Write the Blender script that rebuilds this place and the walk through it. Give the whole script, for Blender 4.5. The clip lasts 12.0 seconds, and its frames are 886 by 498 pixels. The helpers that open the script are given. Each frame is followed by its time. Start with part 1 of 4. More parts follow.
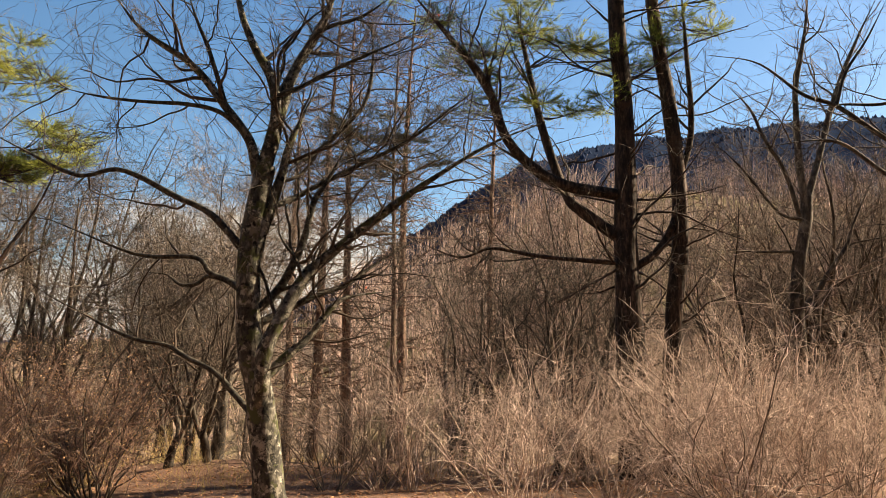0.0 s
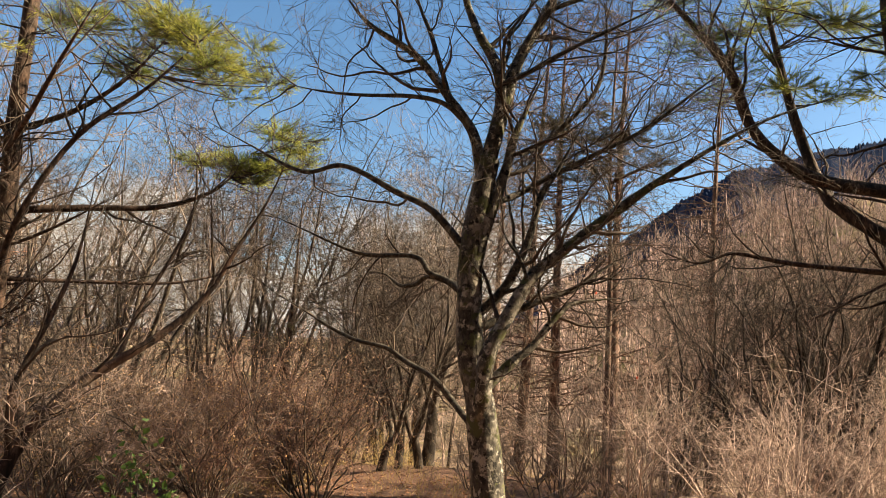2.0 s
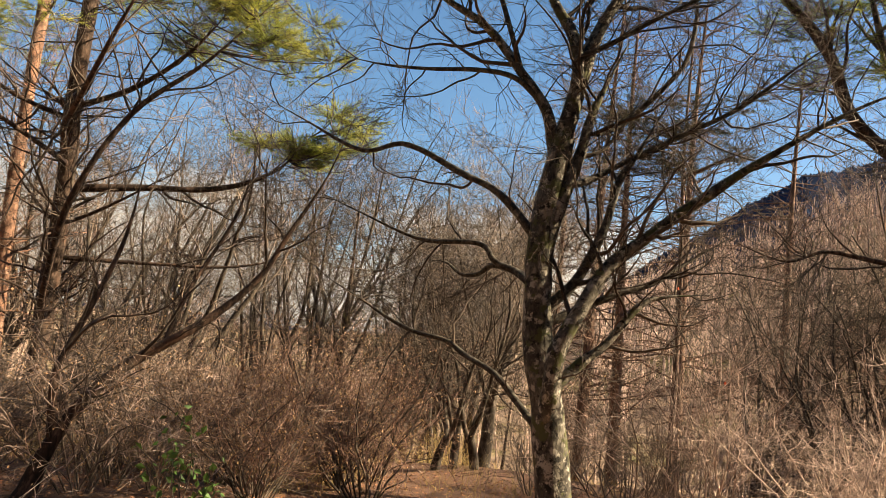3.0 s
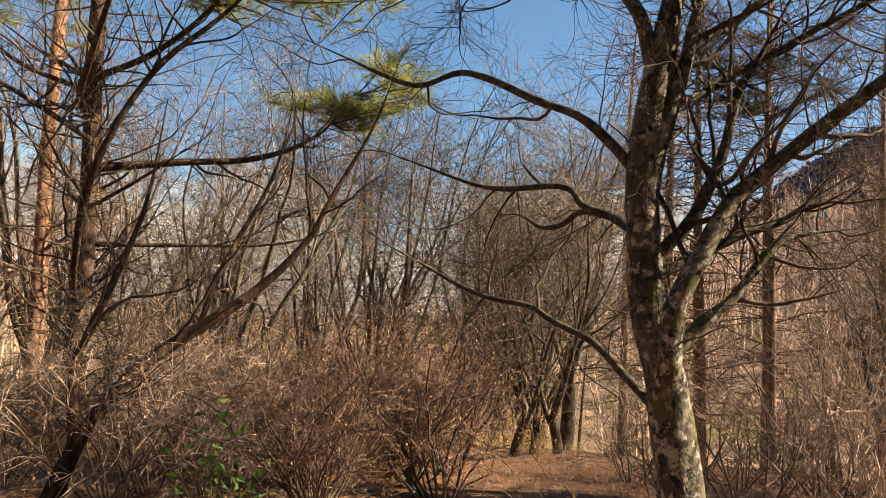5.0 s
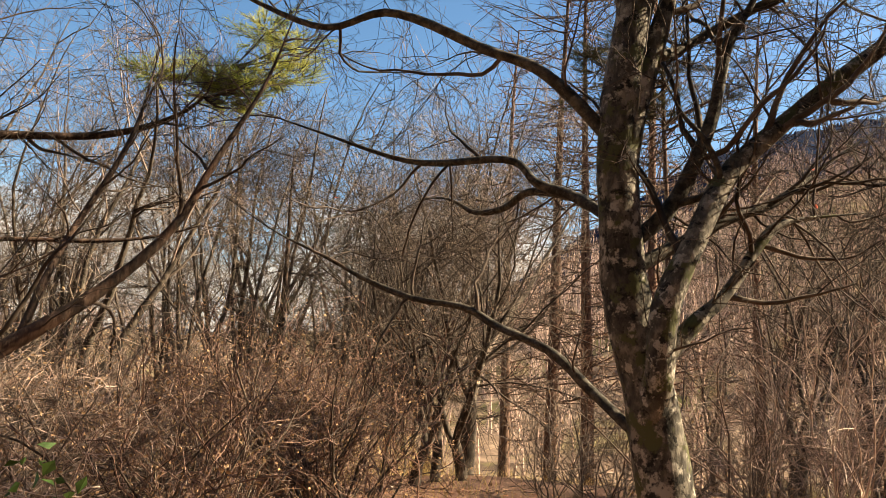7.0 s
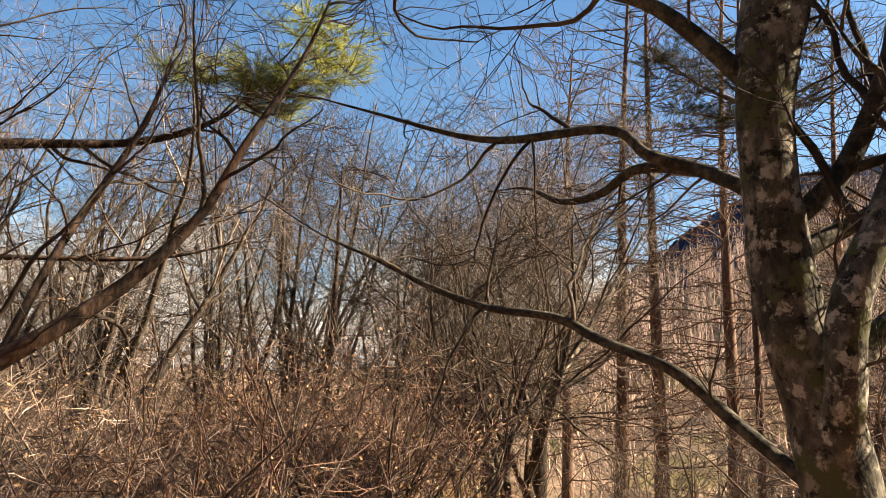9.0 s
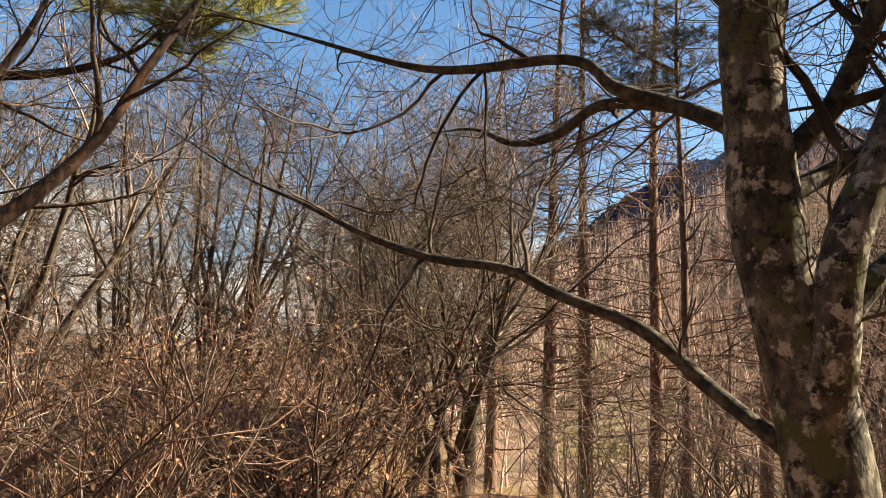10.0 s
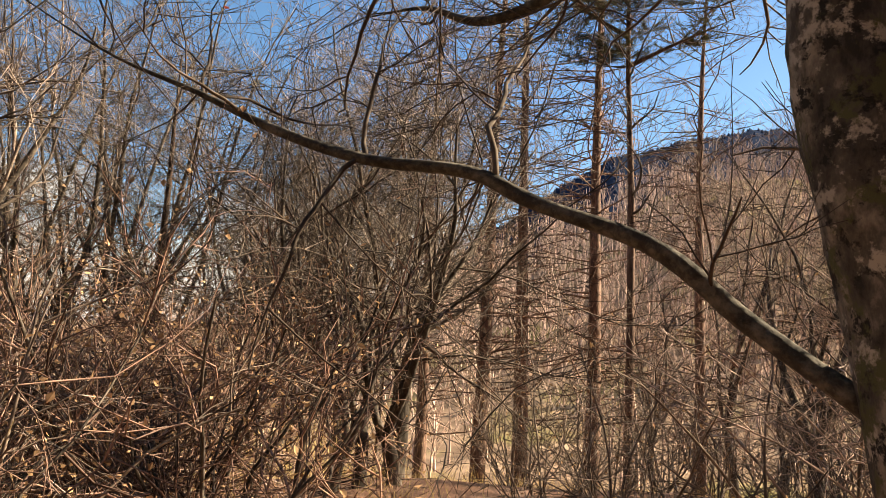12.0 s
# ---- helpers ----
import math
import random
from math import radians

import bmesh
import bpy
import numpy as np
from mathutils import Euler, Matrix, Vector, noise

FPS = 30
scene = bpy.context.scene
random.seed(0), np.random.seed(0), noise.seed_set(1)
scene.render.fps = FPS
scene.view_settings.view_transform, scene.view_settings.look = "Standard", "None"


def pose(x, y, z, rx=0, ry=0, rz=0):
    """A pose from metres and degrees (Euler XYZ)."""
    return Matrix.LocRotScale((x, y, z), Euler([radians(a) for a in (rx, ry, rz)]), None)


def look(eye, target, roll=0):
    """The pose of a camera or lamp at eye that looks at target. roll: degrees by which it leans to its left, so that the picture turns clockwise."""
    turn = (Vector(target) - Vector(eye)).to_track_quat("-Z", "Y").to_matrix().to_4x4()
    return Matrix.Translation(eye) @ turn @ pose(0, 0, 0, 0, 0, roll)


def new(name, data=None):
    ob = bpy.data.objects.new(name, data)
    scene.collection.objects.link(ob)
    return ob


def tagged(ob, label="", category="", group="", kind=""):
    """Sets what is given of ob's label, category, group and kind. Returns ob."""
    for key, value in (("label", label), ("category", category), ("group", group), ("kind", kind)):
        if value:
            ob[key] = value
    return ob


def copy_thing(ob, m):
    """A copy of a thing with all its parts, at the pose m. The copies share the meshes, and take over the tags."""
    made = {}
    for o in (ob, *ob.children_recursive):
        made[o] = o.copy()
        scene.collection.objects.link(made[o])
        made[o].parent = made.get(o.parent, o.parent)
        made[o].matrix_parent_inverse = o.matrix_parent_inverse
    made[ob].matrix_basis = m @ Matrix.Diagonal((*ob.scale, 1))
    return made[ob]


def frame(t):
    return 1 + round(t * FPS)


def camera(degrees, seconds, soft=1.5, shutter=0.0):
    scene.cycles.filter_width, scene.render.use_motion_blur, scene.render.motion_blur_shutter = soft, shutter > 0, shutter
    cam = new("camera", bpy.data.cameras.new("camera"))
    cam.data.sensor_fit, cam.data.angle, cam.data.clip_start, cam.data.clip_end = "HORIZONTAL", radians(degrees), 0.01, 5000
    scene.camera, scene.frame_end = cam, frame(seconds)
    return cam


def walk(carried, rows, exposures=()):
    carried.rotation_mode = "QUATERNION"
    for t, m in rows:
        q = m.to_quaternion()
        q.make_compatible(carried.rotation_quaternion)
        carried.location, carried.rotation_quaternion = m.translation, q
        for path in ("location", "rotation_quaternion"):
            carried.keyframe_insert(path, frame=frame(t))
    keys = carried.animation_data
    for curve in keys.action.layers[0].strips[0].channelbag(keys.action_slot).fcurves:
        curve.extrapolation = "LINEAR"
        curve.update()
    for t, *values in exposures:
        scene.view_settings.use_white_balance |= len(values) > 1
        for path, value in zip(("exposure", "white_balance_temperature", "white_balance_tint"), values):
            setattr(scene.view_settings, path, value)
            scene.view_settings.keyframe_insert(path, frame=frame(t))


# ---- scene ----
cam = camera(60.4, 12.0, soft=0.8)
METRES, EYE, TILT, LEAN, TURN = 8.0, 1.5, 10.0, -0.7, 0.0
ROWS = [
    (0.0, 0.0, 0.0, 0.0, 0.0, 0.0, -0.0),
    (0.5, -0.0035, 0.0278, -0.0015, 0.68, 1.84, -0.43),
    (1.0, -0.0212, 0.0507, -0.0037, -0.57, 1.73, -2.19),
    (1.5, -0.0414, 0.0717, -0.0081, 4.16, 0.88, -2.44),
    (2.0, -0.0554, 0.1071, -0.0142, 14.98, 0.62, -0.89),
    (2.5, -0.0727, 0.1404, -0.0211, 16.73, 0.96, -1.43),
    (3.0, -0.0898, 0.185, -0.0305, 19.25, 0.33, -2.5),
    (3.5, -0.0994, 0.2251, -0.0407, 22.82, -2.22, 0.38),
    (5.5, -0.2121, 0.3924, -0.0789, 23.06, 0.23, 1.41),
    (6.0, -0.2451, 0.4355, -0.0889, 22.6, 1.68, 2.14),
    (6.5, -0.2798, 0.4759, -0.0964, 15.98, 0.15, -1.25),
    (7.0, -0.301, 0.5122, -0.0994, 13.06, -0.05, 0.45),
    (9.0, -0.3626, 0.6548, -0.1301, 16.76, 2.67, 1.28),
    (9.5, -0.3718, 0.6794, -0.1363, 14.33, 2.3, 0.43),
    (10.0, -0.3918, 0.7204, -0.1478, 11.11, 0.48, 0.18),
    (10.5, -0.3883, 0.7536, -0.1631, 12.46, -0.02, 0.99),
    (11.0, -0.385, 0.786, -0.1726, 12.93, 1.1, 1.05),
    (11.5, -0.4083, 0.8142, -0.1861, 9.64, 2.69, -0.92),
    (12.0, -0.4208, 0.8562, -0.194, 6.0, -0.4, -1.31),
]
walk(cam, [(t, pose(0, 0, EYE, TILT, LEAN, TURN) @ pose(METRES * x, METRES * y, METRES * z, 90 + pitch, roll, yaw)) for t, x, y, z, yaw, pitch, roll in ROWS],
     exposures=[(0.0, 2.05, 8800, 11), (1.0, 2.0, 8300, 11), (2.0, 2.15, 8900, 11), (3.5, 2.15, 9200, 11), (7.0, 2.23, 9100, 11), (9.0, 2.3, 8700, 11), (12.0, 2.3, 8800, 11)])


# ---- world, sun, exposure ----
SUN_AZ, SUN_EL = radians(71), radians(36)          # clockwise from +y, above the horizon
world = bpy.data.worlds.new("world")
scene.world = world
world.use_nodes = True
wn, wl = world.node_tree.nodes, world.node_tree.links
sky = wn.new("ShaderNodeTexSky")
sky.sky_type, sky.sun_disc = "NISHITA", False
sky.sun_elevation, sky.sun_rotation = SUN_EL, SUN_AZ
sky.air_density, sky.dust_density, sky.ozone_density = 1.0, 0.4, 2.0
# broken white cloud, thicker towards the horizon
wc = wn.new("ShaderNodeTexCoord")
wmap = wn.new("ShaderNodeMapping")
wmap.inputs["Scale"].default_value = (1.6, 1.6, 5.0)
wnoise = wn.new("ShaderNodeTexNoise")
wnoise.inputs["Scale"].default_value, wnoise.inputs["Detail"].default_value = 2.2, 6.0
wsep = wn.new("ShaderNodeSeparateXYZ")
wlow = wn.new("ShaderNodeMapRange")
wlow.inputs["From Min"].default_value, wlow.inputs["From Max"].default_value = 0.10, 0.27
wlow.inputs["To Min"].default_value, wlow.inputs["To Max"].default_value = 0.42, -0.20
wadd = wn.new("ShaderNodeMath")
wramp = wn.new("ShaderNodeValToRGB")
wramp.color_ramp.elements[0].position, wramp.color_ramp.elements[1].position = 0.55, 0.72
wmix = wn.new("ShaderNodeMix")
wmix.data_type = "RGBA"
wmix.inputs["B"].default_value = (4.8, 5.0, 5.3, 1)
wbg = wn["Background"]
wbg.inputs["Strength"].default_value = 0.05
wl.new(wc.outputs["Generated"], wmap.inputs["Vector"])
wl.new(wmap.outputs["Vector"], wnoise.inputs["Vector"])
wl.new(wc.outputs["Generated"], wsep.inputs["Vector"])
wl.new(wsep.outputs["Z"], wlow.inputs["Value"])
wl.new(wnoise.outputs["Fac"], wadd.inputs[0])
wl.new(wlow.outputs["Result"], wadd.inputs[1])
wl.new(wadd.outputs["Value"], wramp.inputs["Fac"])
wl.new(wramp.outputs["Color"], wmix.inputs["Factor"])
whue = wn.new("ShaderNodeHueSaturation")
whue.inputs["Saturation"].default_value, whue.inputs["Value"].default_value = 1.3, 1.06
whue.inputs["Hue"].default_value = 0.503
wl.new(sky.outputs["Color"], whue.inputs["Color"])
wl.new(whue.outputs["Color"], wmix.inputs["A"])
wl.new(wmix.outputs["Result"], wbg.inputs["Color"])

sun = new("sun", bpy.data.lights.new("sun", "SUN"))
sun.data.energy, sun.data.angle, sun.data.color = 5.0, radians(0.55), (1.0, 0.92, 0.82)
sun_way = Vector((math.sin(SUN_AZ) * math.cos(SUN_EL), math.cos(SUN_AZ) * math.cos(SUN_EL), math.sin(SUN_EL)))
sun.matrix_world = look(sun_way * 60, (0, 0, 0))


# ---- materials ----
def material(name, stops, scale=20.0, stretch=(1, 1, 1), rough=0.9, bump=0.3, bump_scale=60.0, tint=0.25, patch=None, patch_scale=3.0, patch_at=(0.55, 0.62), see=0.0, each=False, coord="Object"):
    """Noise-graded colour with a fine bump, a second layer of patches, and some change from object to object."""
    m = bpy.data.materials.new(name)
    m.use_nodes = True
    n, l = m.node_tree.nodes, m.node_tree.links
    b = n["Principled BSDF"]
    b.inputs["Roughness"].default_value = rough
    b.inputs["Specular IOR Level"].default_value = 0.25
    tc = n.new("ShaderNodeTexCoord")
    mp = n.new("ShaderNodeMapping")
    mp.inputs["Scale"].default_value = stretch
    l.new(tc.outputs[coord], mp.inputs["Vector"])
    t = n.new("ShaderNodeTexNoise")
    t.inputs["Scale"].default_value, t.inputs["Detail"].default_value, t.inputs["Roughness"].default_value = scale, 6.0, 0.65
    l.new(mp.outputs["Vector"], t.inputs["Vector"])
    r = n.new("ShaderNodeValToRGB")
    while len(r.color_ramp.elements) < len(stops):
        r.color_ramp.elements.new(0.5)
    for e, (at, c) in zip(r.color_ramp.elements, stops):
        e.position, e.color = at, (*c, 1)
    l.new(t.outputs["Fac"], r.inputs["Fac"])
    colour = r.outputs["Color"]
    for k, (pc, ps) in enumerate(patch or ()):
        t2 = n.new("ShaderNodeTexNoise")
        t2.inputs["Scale"].default_value, t2.inputs["Detail"].default_value = patch_scale * ps, 9.0
        t2.inputs["Roughness"].default_value = 0.68
        mv = n.new("ShaderNodeMapping")
        mv.inputs["Location"].default_value = (3.7 * k, 1.9, 5.1 * k)
        l.new(tc.outputs[coord], mv.inputs["Vector"])
        l.new(mv.outputs["Vector"], t2.inputs["Vector"])
        r2 = n.new("ShaderNodeValToRGB")
        r2.color_ramp.elements[0].position, r2.color_ramp.elements[1].position = patch_at
        l.new(t2.outputs["Fac"], r2.inputs["Fac"])
        mx = n.new("ShaderNodeMix")
        mx.data_type = "RGBA"
        l.new(r2.outputs["Color"], mx.inputs["Factor"])
        l.new(colour, mx.inputs["A"])
        mx.inputs["B"].default_value = (*pc, 1)
        colour = mx.outputs["Result"]
    oi = n.new("ShaderNodeNewGeometry" if each else "ShaderNodeObjectInfo")
    hs = n.new("ShaderNodeHueSaturation")
    mr = n.new("ShaderNodeMapRange")
    mr.inputs["To Min"].default_value, mr.inputs["To Max"].default_value = 1 - tint, 1 + tint
    l.new(oi.outputs["Random Per Island" if each else "Random"], mr.inputs["Value"])
    l.new(mr.outputs["Result"], hs.inputs["Value"])
    l.new(colour, hs.inputs["Color"])
    l.new(hs.outputs["Color"], b.inputs["Base Color"])
    if bump:
        t3 = n.new("ShaderNodeTexNoise")
        t3.inputs["Scale"].default_value, t3.inputs["Detail"].default_value = bump_scale, 5.0
        l.new(mp.outputs["Vector"], t3.inputs["Vector"])
        bp = n.new("ShaderNodeBump")
        bp.inputs["Strength"].default_value, bp.inputs["Distance"].default_value = bump, 0.02
        l.new(t3.outputs["Fac"], bp.inputs["Height"])
        l.new(bp.outputs["Normal"], b.inputs["Normal"])
    if see:
        tr = n.new("ShaderNodeBsdfTranslucent")
        l.new(hs.outputs["Color"], tr.inputs["Color"])
        ms = n.new("ShaderNodeMixShader")
        ms.inputs["Fac"].default_value = see
        l.new(b.outputs["BSDF"], ms.inputs[1])
        l.new(tr.outputs["BSDF"], ms.inputs[2])
        l.new(ms.outputs["Shader"], n["Material Output"].inputs["Surface"])
    return m


beech_bark = material("beech_bark", [(0.36, (0.022, 0.020, 0.016)), (0.5, (0.07, 0.063, 0.05)), (0.64, (0.20, 0.18, 0.145))], scale=9, stretch=(1, 1, 0.55), bump=0.4, bump_scale=30, tint=0.05, patch=[((0.30, 0.28, 0.235), 1.5), ((0.014, 0.013, 0.010), 1.9), ((0.065, 0.068, 0.028), 0.9)], patch_scale=5.5, patch_at=(0.535, 0.59))
beech_limb_bark = material("beech_limb_bark", [(0.34, (0.016, 0.014, 0.011)), (0.5, (0.045, 0.04, 0.031)), (0.66, (0.12, 0.106, 0.084))], scale=14, stretch=(1, 1, 1), bump=0.4, bump_scale=40, tint=0.08, patch=[((0.14, 0.128, 0.103), 1.6), ((0.02, 0.018, 0.013), 2.6)], patch_scale=5.5, patch_at=(0.5, 0.72))
pine_bark = material("pine_bark", [(0.3, (0.012, 0.009, 0.007)), (0.5, (0.04, 0.026, 0.019)), (0.7, (0.14, 0.09, 0.066))], scale=14, stretch=(1, 1, 0.3), bump=1.0, bump_scale=18, tint=0.1, patch=[((0.08, 0.045, 0.03), 1.0)], patch_scale=1.5)
red_bark = material("red_bark", [(0.3, (0.05, 0.027, 0.018)), (0.5, (0.15, 0.082, 0.055)), (0.7, (0.32, 0.19, 0.135))], scale=12, stretch=(1, 1, 0.4), bump=0.8, bump_scale=18, tint=0.1, patch=[((0.30, 0.155, 0.10), 1.0)], patch_scale=1.5)
grey_bark = material("grey_bark", [(0.3, (0.02, 0.016, 0.013)), (0.5, (0.065, 0.052, 0.04)), (0.72, (0.22, 0.185, 0.15))], scale=10, stretch=(1, 1, 0.4), bump=0.5, bump_scale=30, tint=0.3)
larch_bark = material("larch_bark", [(0.3, (0.04, 0.024, 0.018)), (0.5, (0.12, 0.072, 0.052)), (0.7, (0.25, 0.155, 0.115))], scale=12, stretch=(1, 1, 0.3), bump=0.8, bump_scale=25, tint=0.2)
twig_grey = material("twig_grey", [(0.3, (0.036, 0.027, 0.022)), (0.6, (0.20, 0.155, 0.124))], scale=5, bump=0, tint=0.6, each=True)
twig_dark = material("twig_dark", [(0.3, (0.022, 0.017, 0.013)), (0.6, (0.085, 0.065, 0.05))], scale=5, bump=0, tint=0.4, each=True)
twig_tan = material("twig_tan", [(0.3, (0.15, 0.108, 0.088)), (0.6, (0.52, 0.40, 0.335))], scale=5, bump=0, tint=0.6, each=True)
hill_twig = material("hill_twig", [(0.3, (0.22, 0.15, 0.12)), (0.6, (0.50, 0.365, 0.30))], scale=5, bump=0, tint=0.5, each=True)
twig_red = material("twig_red", [(0.3, (0.045, 0.026, 0.02)), (0.6, (0.24, 0.15, 0.115))], scale=5, bump=0, tint=0.6, each=True)
dead_leaf = material("dead_leaf", [(0.3, (0.20, 0.10, 0.055)), (0.6, (0.52, 0.35, 0.20))], scale=9, bump=0, tint=0.5, each=True, see=0.3)
red_leaf = material("red_leaf", [(0.3, (0.35, 0.05, 0.03)), (0.6, (0.55, 0.12, 0.06))], scale=9, bump=0, tint=0.3, each=True, see=0.3)
needle_green = material("needle_green", [(0.3, (0.05, 0.075, 0.02)), (0.5, (0.22, 0.25, 0.055)), (0.7, (0.46, 0.43, 0.10))], scale=1.6, bump=0, tint=0.4, each=True, see=0.5)
# dark conifers' own needles; on the far pine, shade put into the colour
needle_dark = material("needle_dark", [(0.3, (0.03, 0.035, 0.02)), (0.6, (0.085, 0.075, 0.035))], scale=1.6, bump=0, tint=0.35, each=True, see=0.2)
dry_grass = material("dry_grass", [(0.3, (0.30, 0.21, 0.09)), (0.6, (0.52, 0.40, 0.19))], scale=3, bump=0, tint=0.3, each=True, see=0.3)
litter = material("litter", [(0.25, (0.045, 0.023, 0.015)), (0.45, (0.13, 0.07, 0.046)), (0.62, (0.25, 0.142, 0.098)), (0.8, (0.38, 0.25, 0.185))], scale=28, bump=1.0, bump_scale=45, tint=0.02, patch=[((0.25, 0.16, 0.118), 1.0), ((0.045, 0.03, 0.02), 2.3)], patch_scale=0.45, patch_at=(0.52, 0.75))
fallen_leaf = material("fallen_leaf", [(0.3, (0.18, 0.08, 0.042)), (0.6, (0.46, 0.245, 0.135))], scale=9, bump=0, tint=0.5, each=True, see=0.15)
bush_leaf = material("bush_leaf", [(0.3, (0.03, 0.065, 0.015)), (0.6, (0.07, 0.14, 0.035))], scale=9, rough=0.5, bump=0, tint=0.3, each=True, see=0.3)
woods_brown = material("woods_brown", [(0.3, (0.06, 0.043, 0.033)), (0.5, (0.15, 0.108, 0.08)), (0.7, (0.27, 0.20, 0.145))], scale=0.35, bump=1.0, bump_scale=1.4, tint=0.02, patch=[((0.11, 0.10, 0.045), 1.0)], patch_scale=0.12, patch_at=(0.5, 0.66))
# dark cover of the added, unseen banks, so they throw back little light
evergreen = material("evergreen", [(0.3, (0.018, 0.02, 0.012)), (0.7, (0.045, 0.045, 0.025))], scale=0.3, bump=1.0, bump_scale=1.2, tint=0.02)
# far evergreen hill: the blue of distance haze is put into the base colour
woods_haze_blue = material("woods_haze_blue", [(0.3, (0.010, 0.017, 0.034)), (0.7, (0.020, 0.030, 0.052))], scale=0.05, bump=1.0, bump_scale=0.15, tint=0.02)

for far in (woods_haze_blue, evergreen, woods_brown):
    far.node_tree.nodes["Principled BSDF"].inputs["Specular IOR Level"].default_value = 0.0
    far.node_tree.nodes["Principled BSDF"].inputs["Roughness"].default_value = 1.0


# ---- building helpers ----
rng = np.random.default_rng(7)


def unit(a):
    return a / np.maximum(np.linalg.norm(a, axis=-1, keepdims=True), 1e-9)


def quad_mesh(name, verts, quads, mat, smooth=True):
    me = bpy.data.meshes.new(name)
    me.vertices.add(len(verts))
    me.vertices.foreach_set("co", np.ascontiguousarray(verts, dtype=np.float32).ravel())
    me.loops.add(4 * len(quads))
    me.loops.foreach_set("vertex_index", np.ascontiguousarray(quads, dtype=np.int32).ravel())
    me.polygons.add(len(quads))
    me.polygons.foreach_set("loop_start", np.arange(len(quads), dtype=np.int32) * 4)
    me.polygons.foreach_set("use_smooth", np.full(len(quads), smooth))
    me.materials.append(mat)
    me.update(calc_edges=True)
    return me


def tubes(P, R, sides, lumps=0.0):
    """Verts and quads of tapered tubes along the lines P (many, points, 3) with radii R."""
    M, S, _ = P.shape
    T = np.empty_like(P)
    T[:, 1:-1] = P[:, 2:] - P[:, :-2]
    T[:, 0], T[:, -1] = P[:, 1] - P[:, 0], P[:, -1] - P[:, -2]
    T = unit(T)
    ref = np.tile(np.array([0.31, 0.95, 0.05]), (M, 1))
    steep = np.abs((unit(P[:, -1] - P[:, 0]) * ref).sum(-1)) > 0.8
    ref[steep] = (0.05, 0.1, 0.99)
    U = unit(np.cross(T, ref[:, None, :]))
    V = np.cross(T, U)
    a = np.linspace(0, 2 * np.pi, sides, endpoint=False)
    rr = np.repeat(R[:, :, None], sides, axis=2)
    if lumps:
        ph = rng.uniform(0, 6.28, (M, 3))
        z = np.arange(S)[None, :, None] * 0.55
        rr = rr * (1 + lumps * (np.sin(2 * a + z + ph[:, :1, None]) + 0.6 * np.sin(3 * a - 1.7 * z + ph[:, 1:2, None]) + 0.5 * np.sin(5 * a + 2.9 * z + ph[:, 2:3, None])) + rng.normal(0, lumps * 0.35, (M, S, sides)))
    verts = P[:, :, None, :] + rr[..., None] * (np.cos(a)[:, None] * U[:, :, None, :] + np.sin(a)[:, None] * V[:, :, None, :])
    i = np.arange(M)[:, None, None] * S * sides + np.arange(S - 1)[None, :, None] * sides
    j, k = np.arange(sides), (np.arange(sides) + 1) % sides
    quads = np.stack(np.broadcast_arrays(i + j, i + k, i + sides + k, i + sides + j), -1)
    return verts.reshape(-1, 3), quads.reshape(-1, 4)


def joined(pieces):
    vs, qs, at = [], [], 0
    for v, q in pieces:
        vs.append(v)
        qs.append(q + at)
        at += len(v)
    return np.concatenate(vs), np.concatenate(qs)


def part(name, vq, mat, parent, label="", kind="", smooth=True):
    ob = new(name, quad_mesh(name, *vq, mat, smooth))
    ob.parent = parent
    return tagged(ob, label, kind=kind)


def thing(name, at, label, category, group=""):
    ob = new(name)
    ob.location = at
    return tagged(ob, label, category, group)


def curve(points, n):
    """A smooth line of n + 1 points through the given ones."""
    p = np.array(points, float)
    p = np.vstack([2 * p[0] - p[1], p, 2 * p[-1] - p[-2]])
    u = np.linspace(0, len(p) - 3 - 1e-6, n + 1)
    k, f = u.astype(int), (u % 1)[:, None]
    a, b, c, d = p[k], p[k + 1], p[k + 2], p[k + 3]
    return 0.5 * (2 * b + (c - a) * f + (2 * a - 5 * b + 4 * c - d) * f ** 2 + (3 * b - a - 3 * c + d) * f ** 3)


def grow(start, way, length, radius, segs=4, wander=0.2, lift=0.0, tip=0.3):
    M = len(start)
    P = np.empty((M, segs + 1, 3))
    P[:, 0], d = start, unit(way)
    for k in range(segs):
        d = unit(d + rng.normal(0, wander, (M, 3)) + np.array([0, 0, lift]))
        P[:, k + 1] = P[:, k] + d * (length / segs)[:, None]
    return P, radius[:, None] * np.linspace(1, tip, segs + 1)


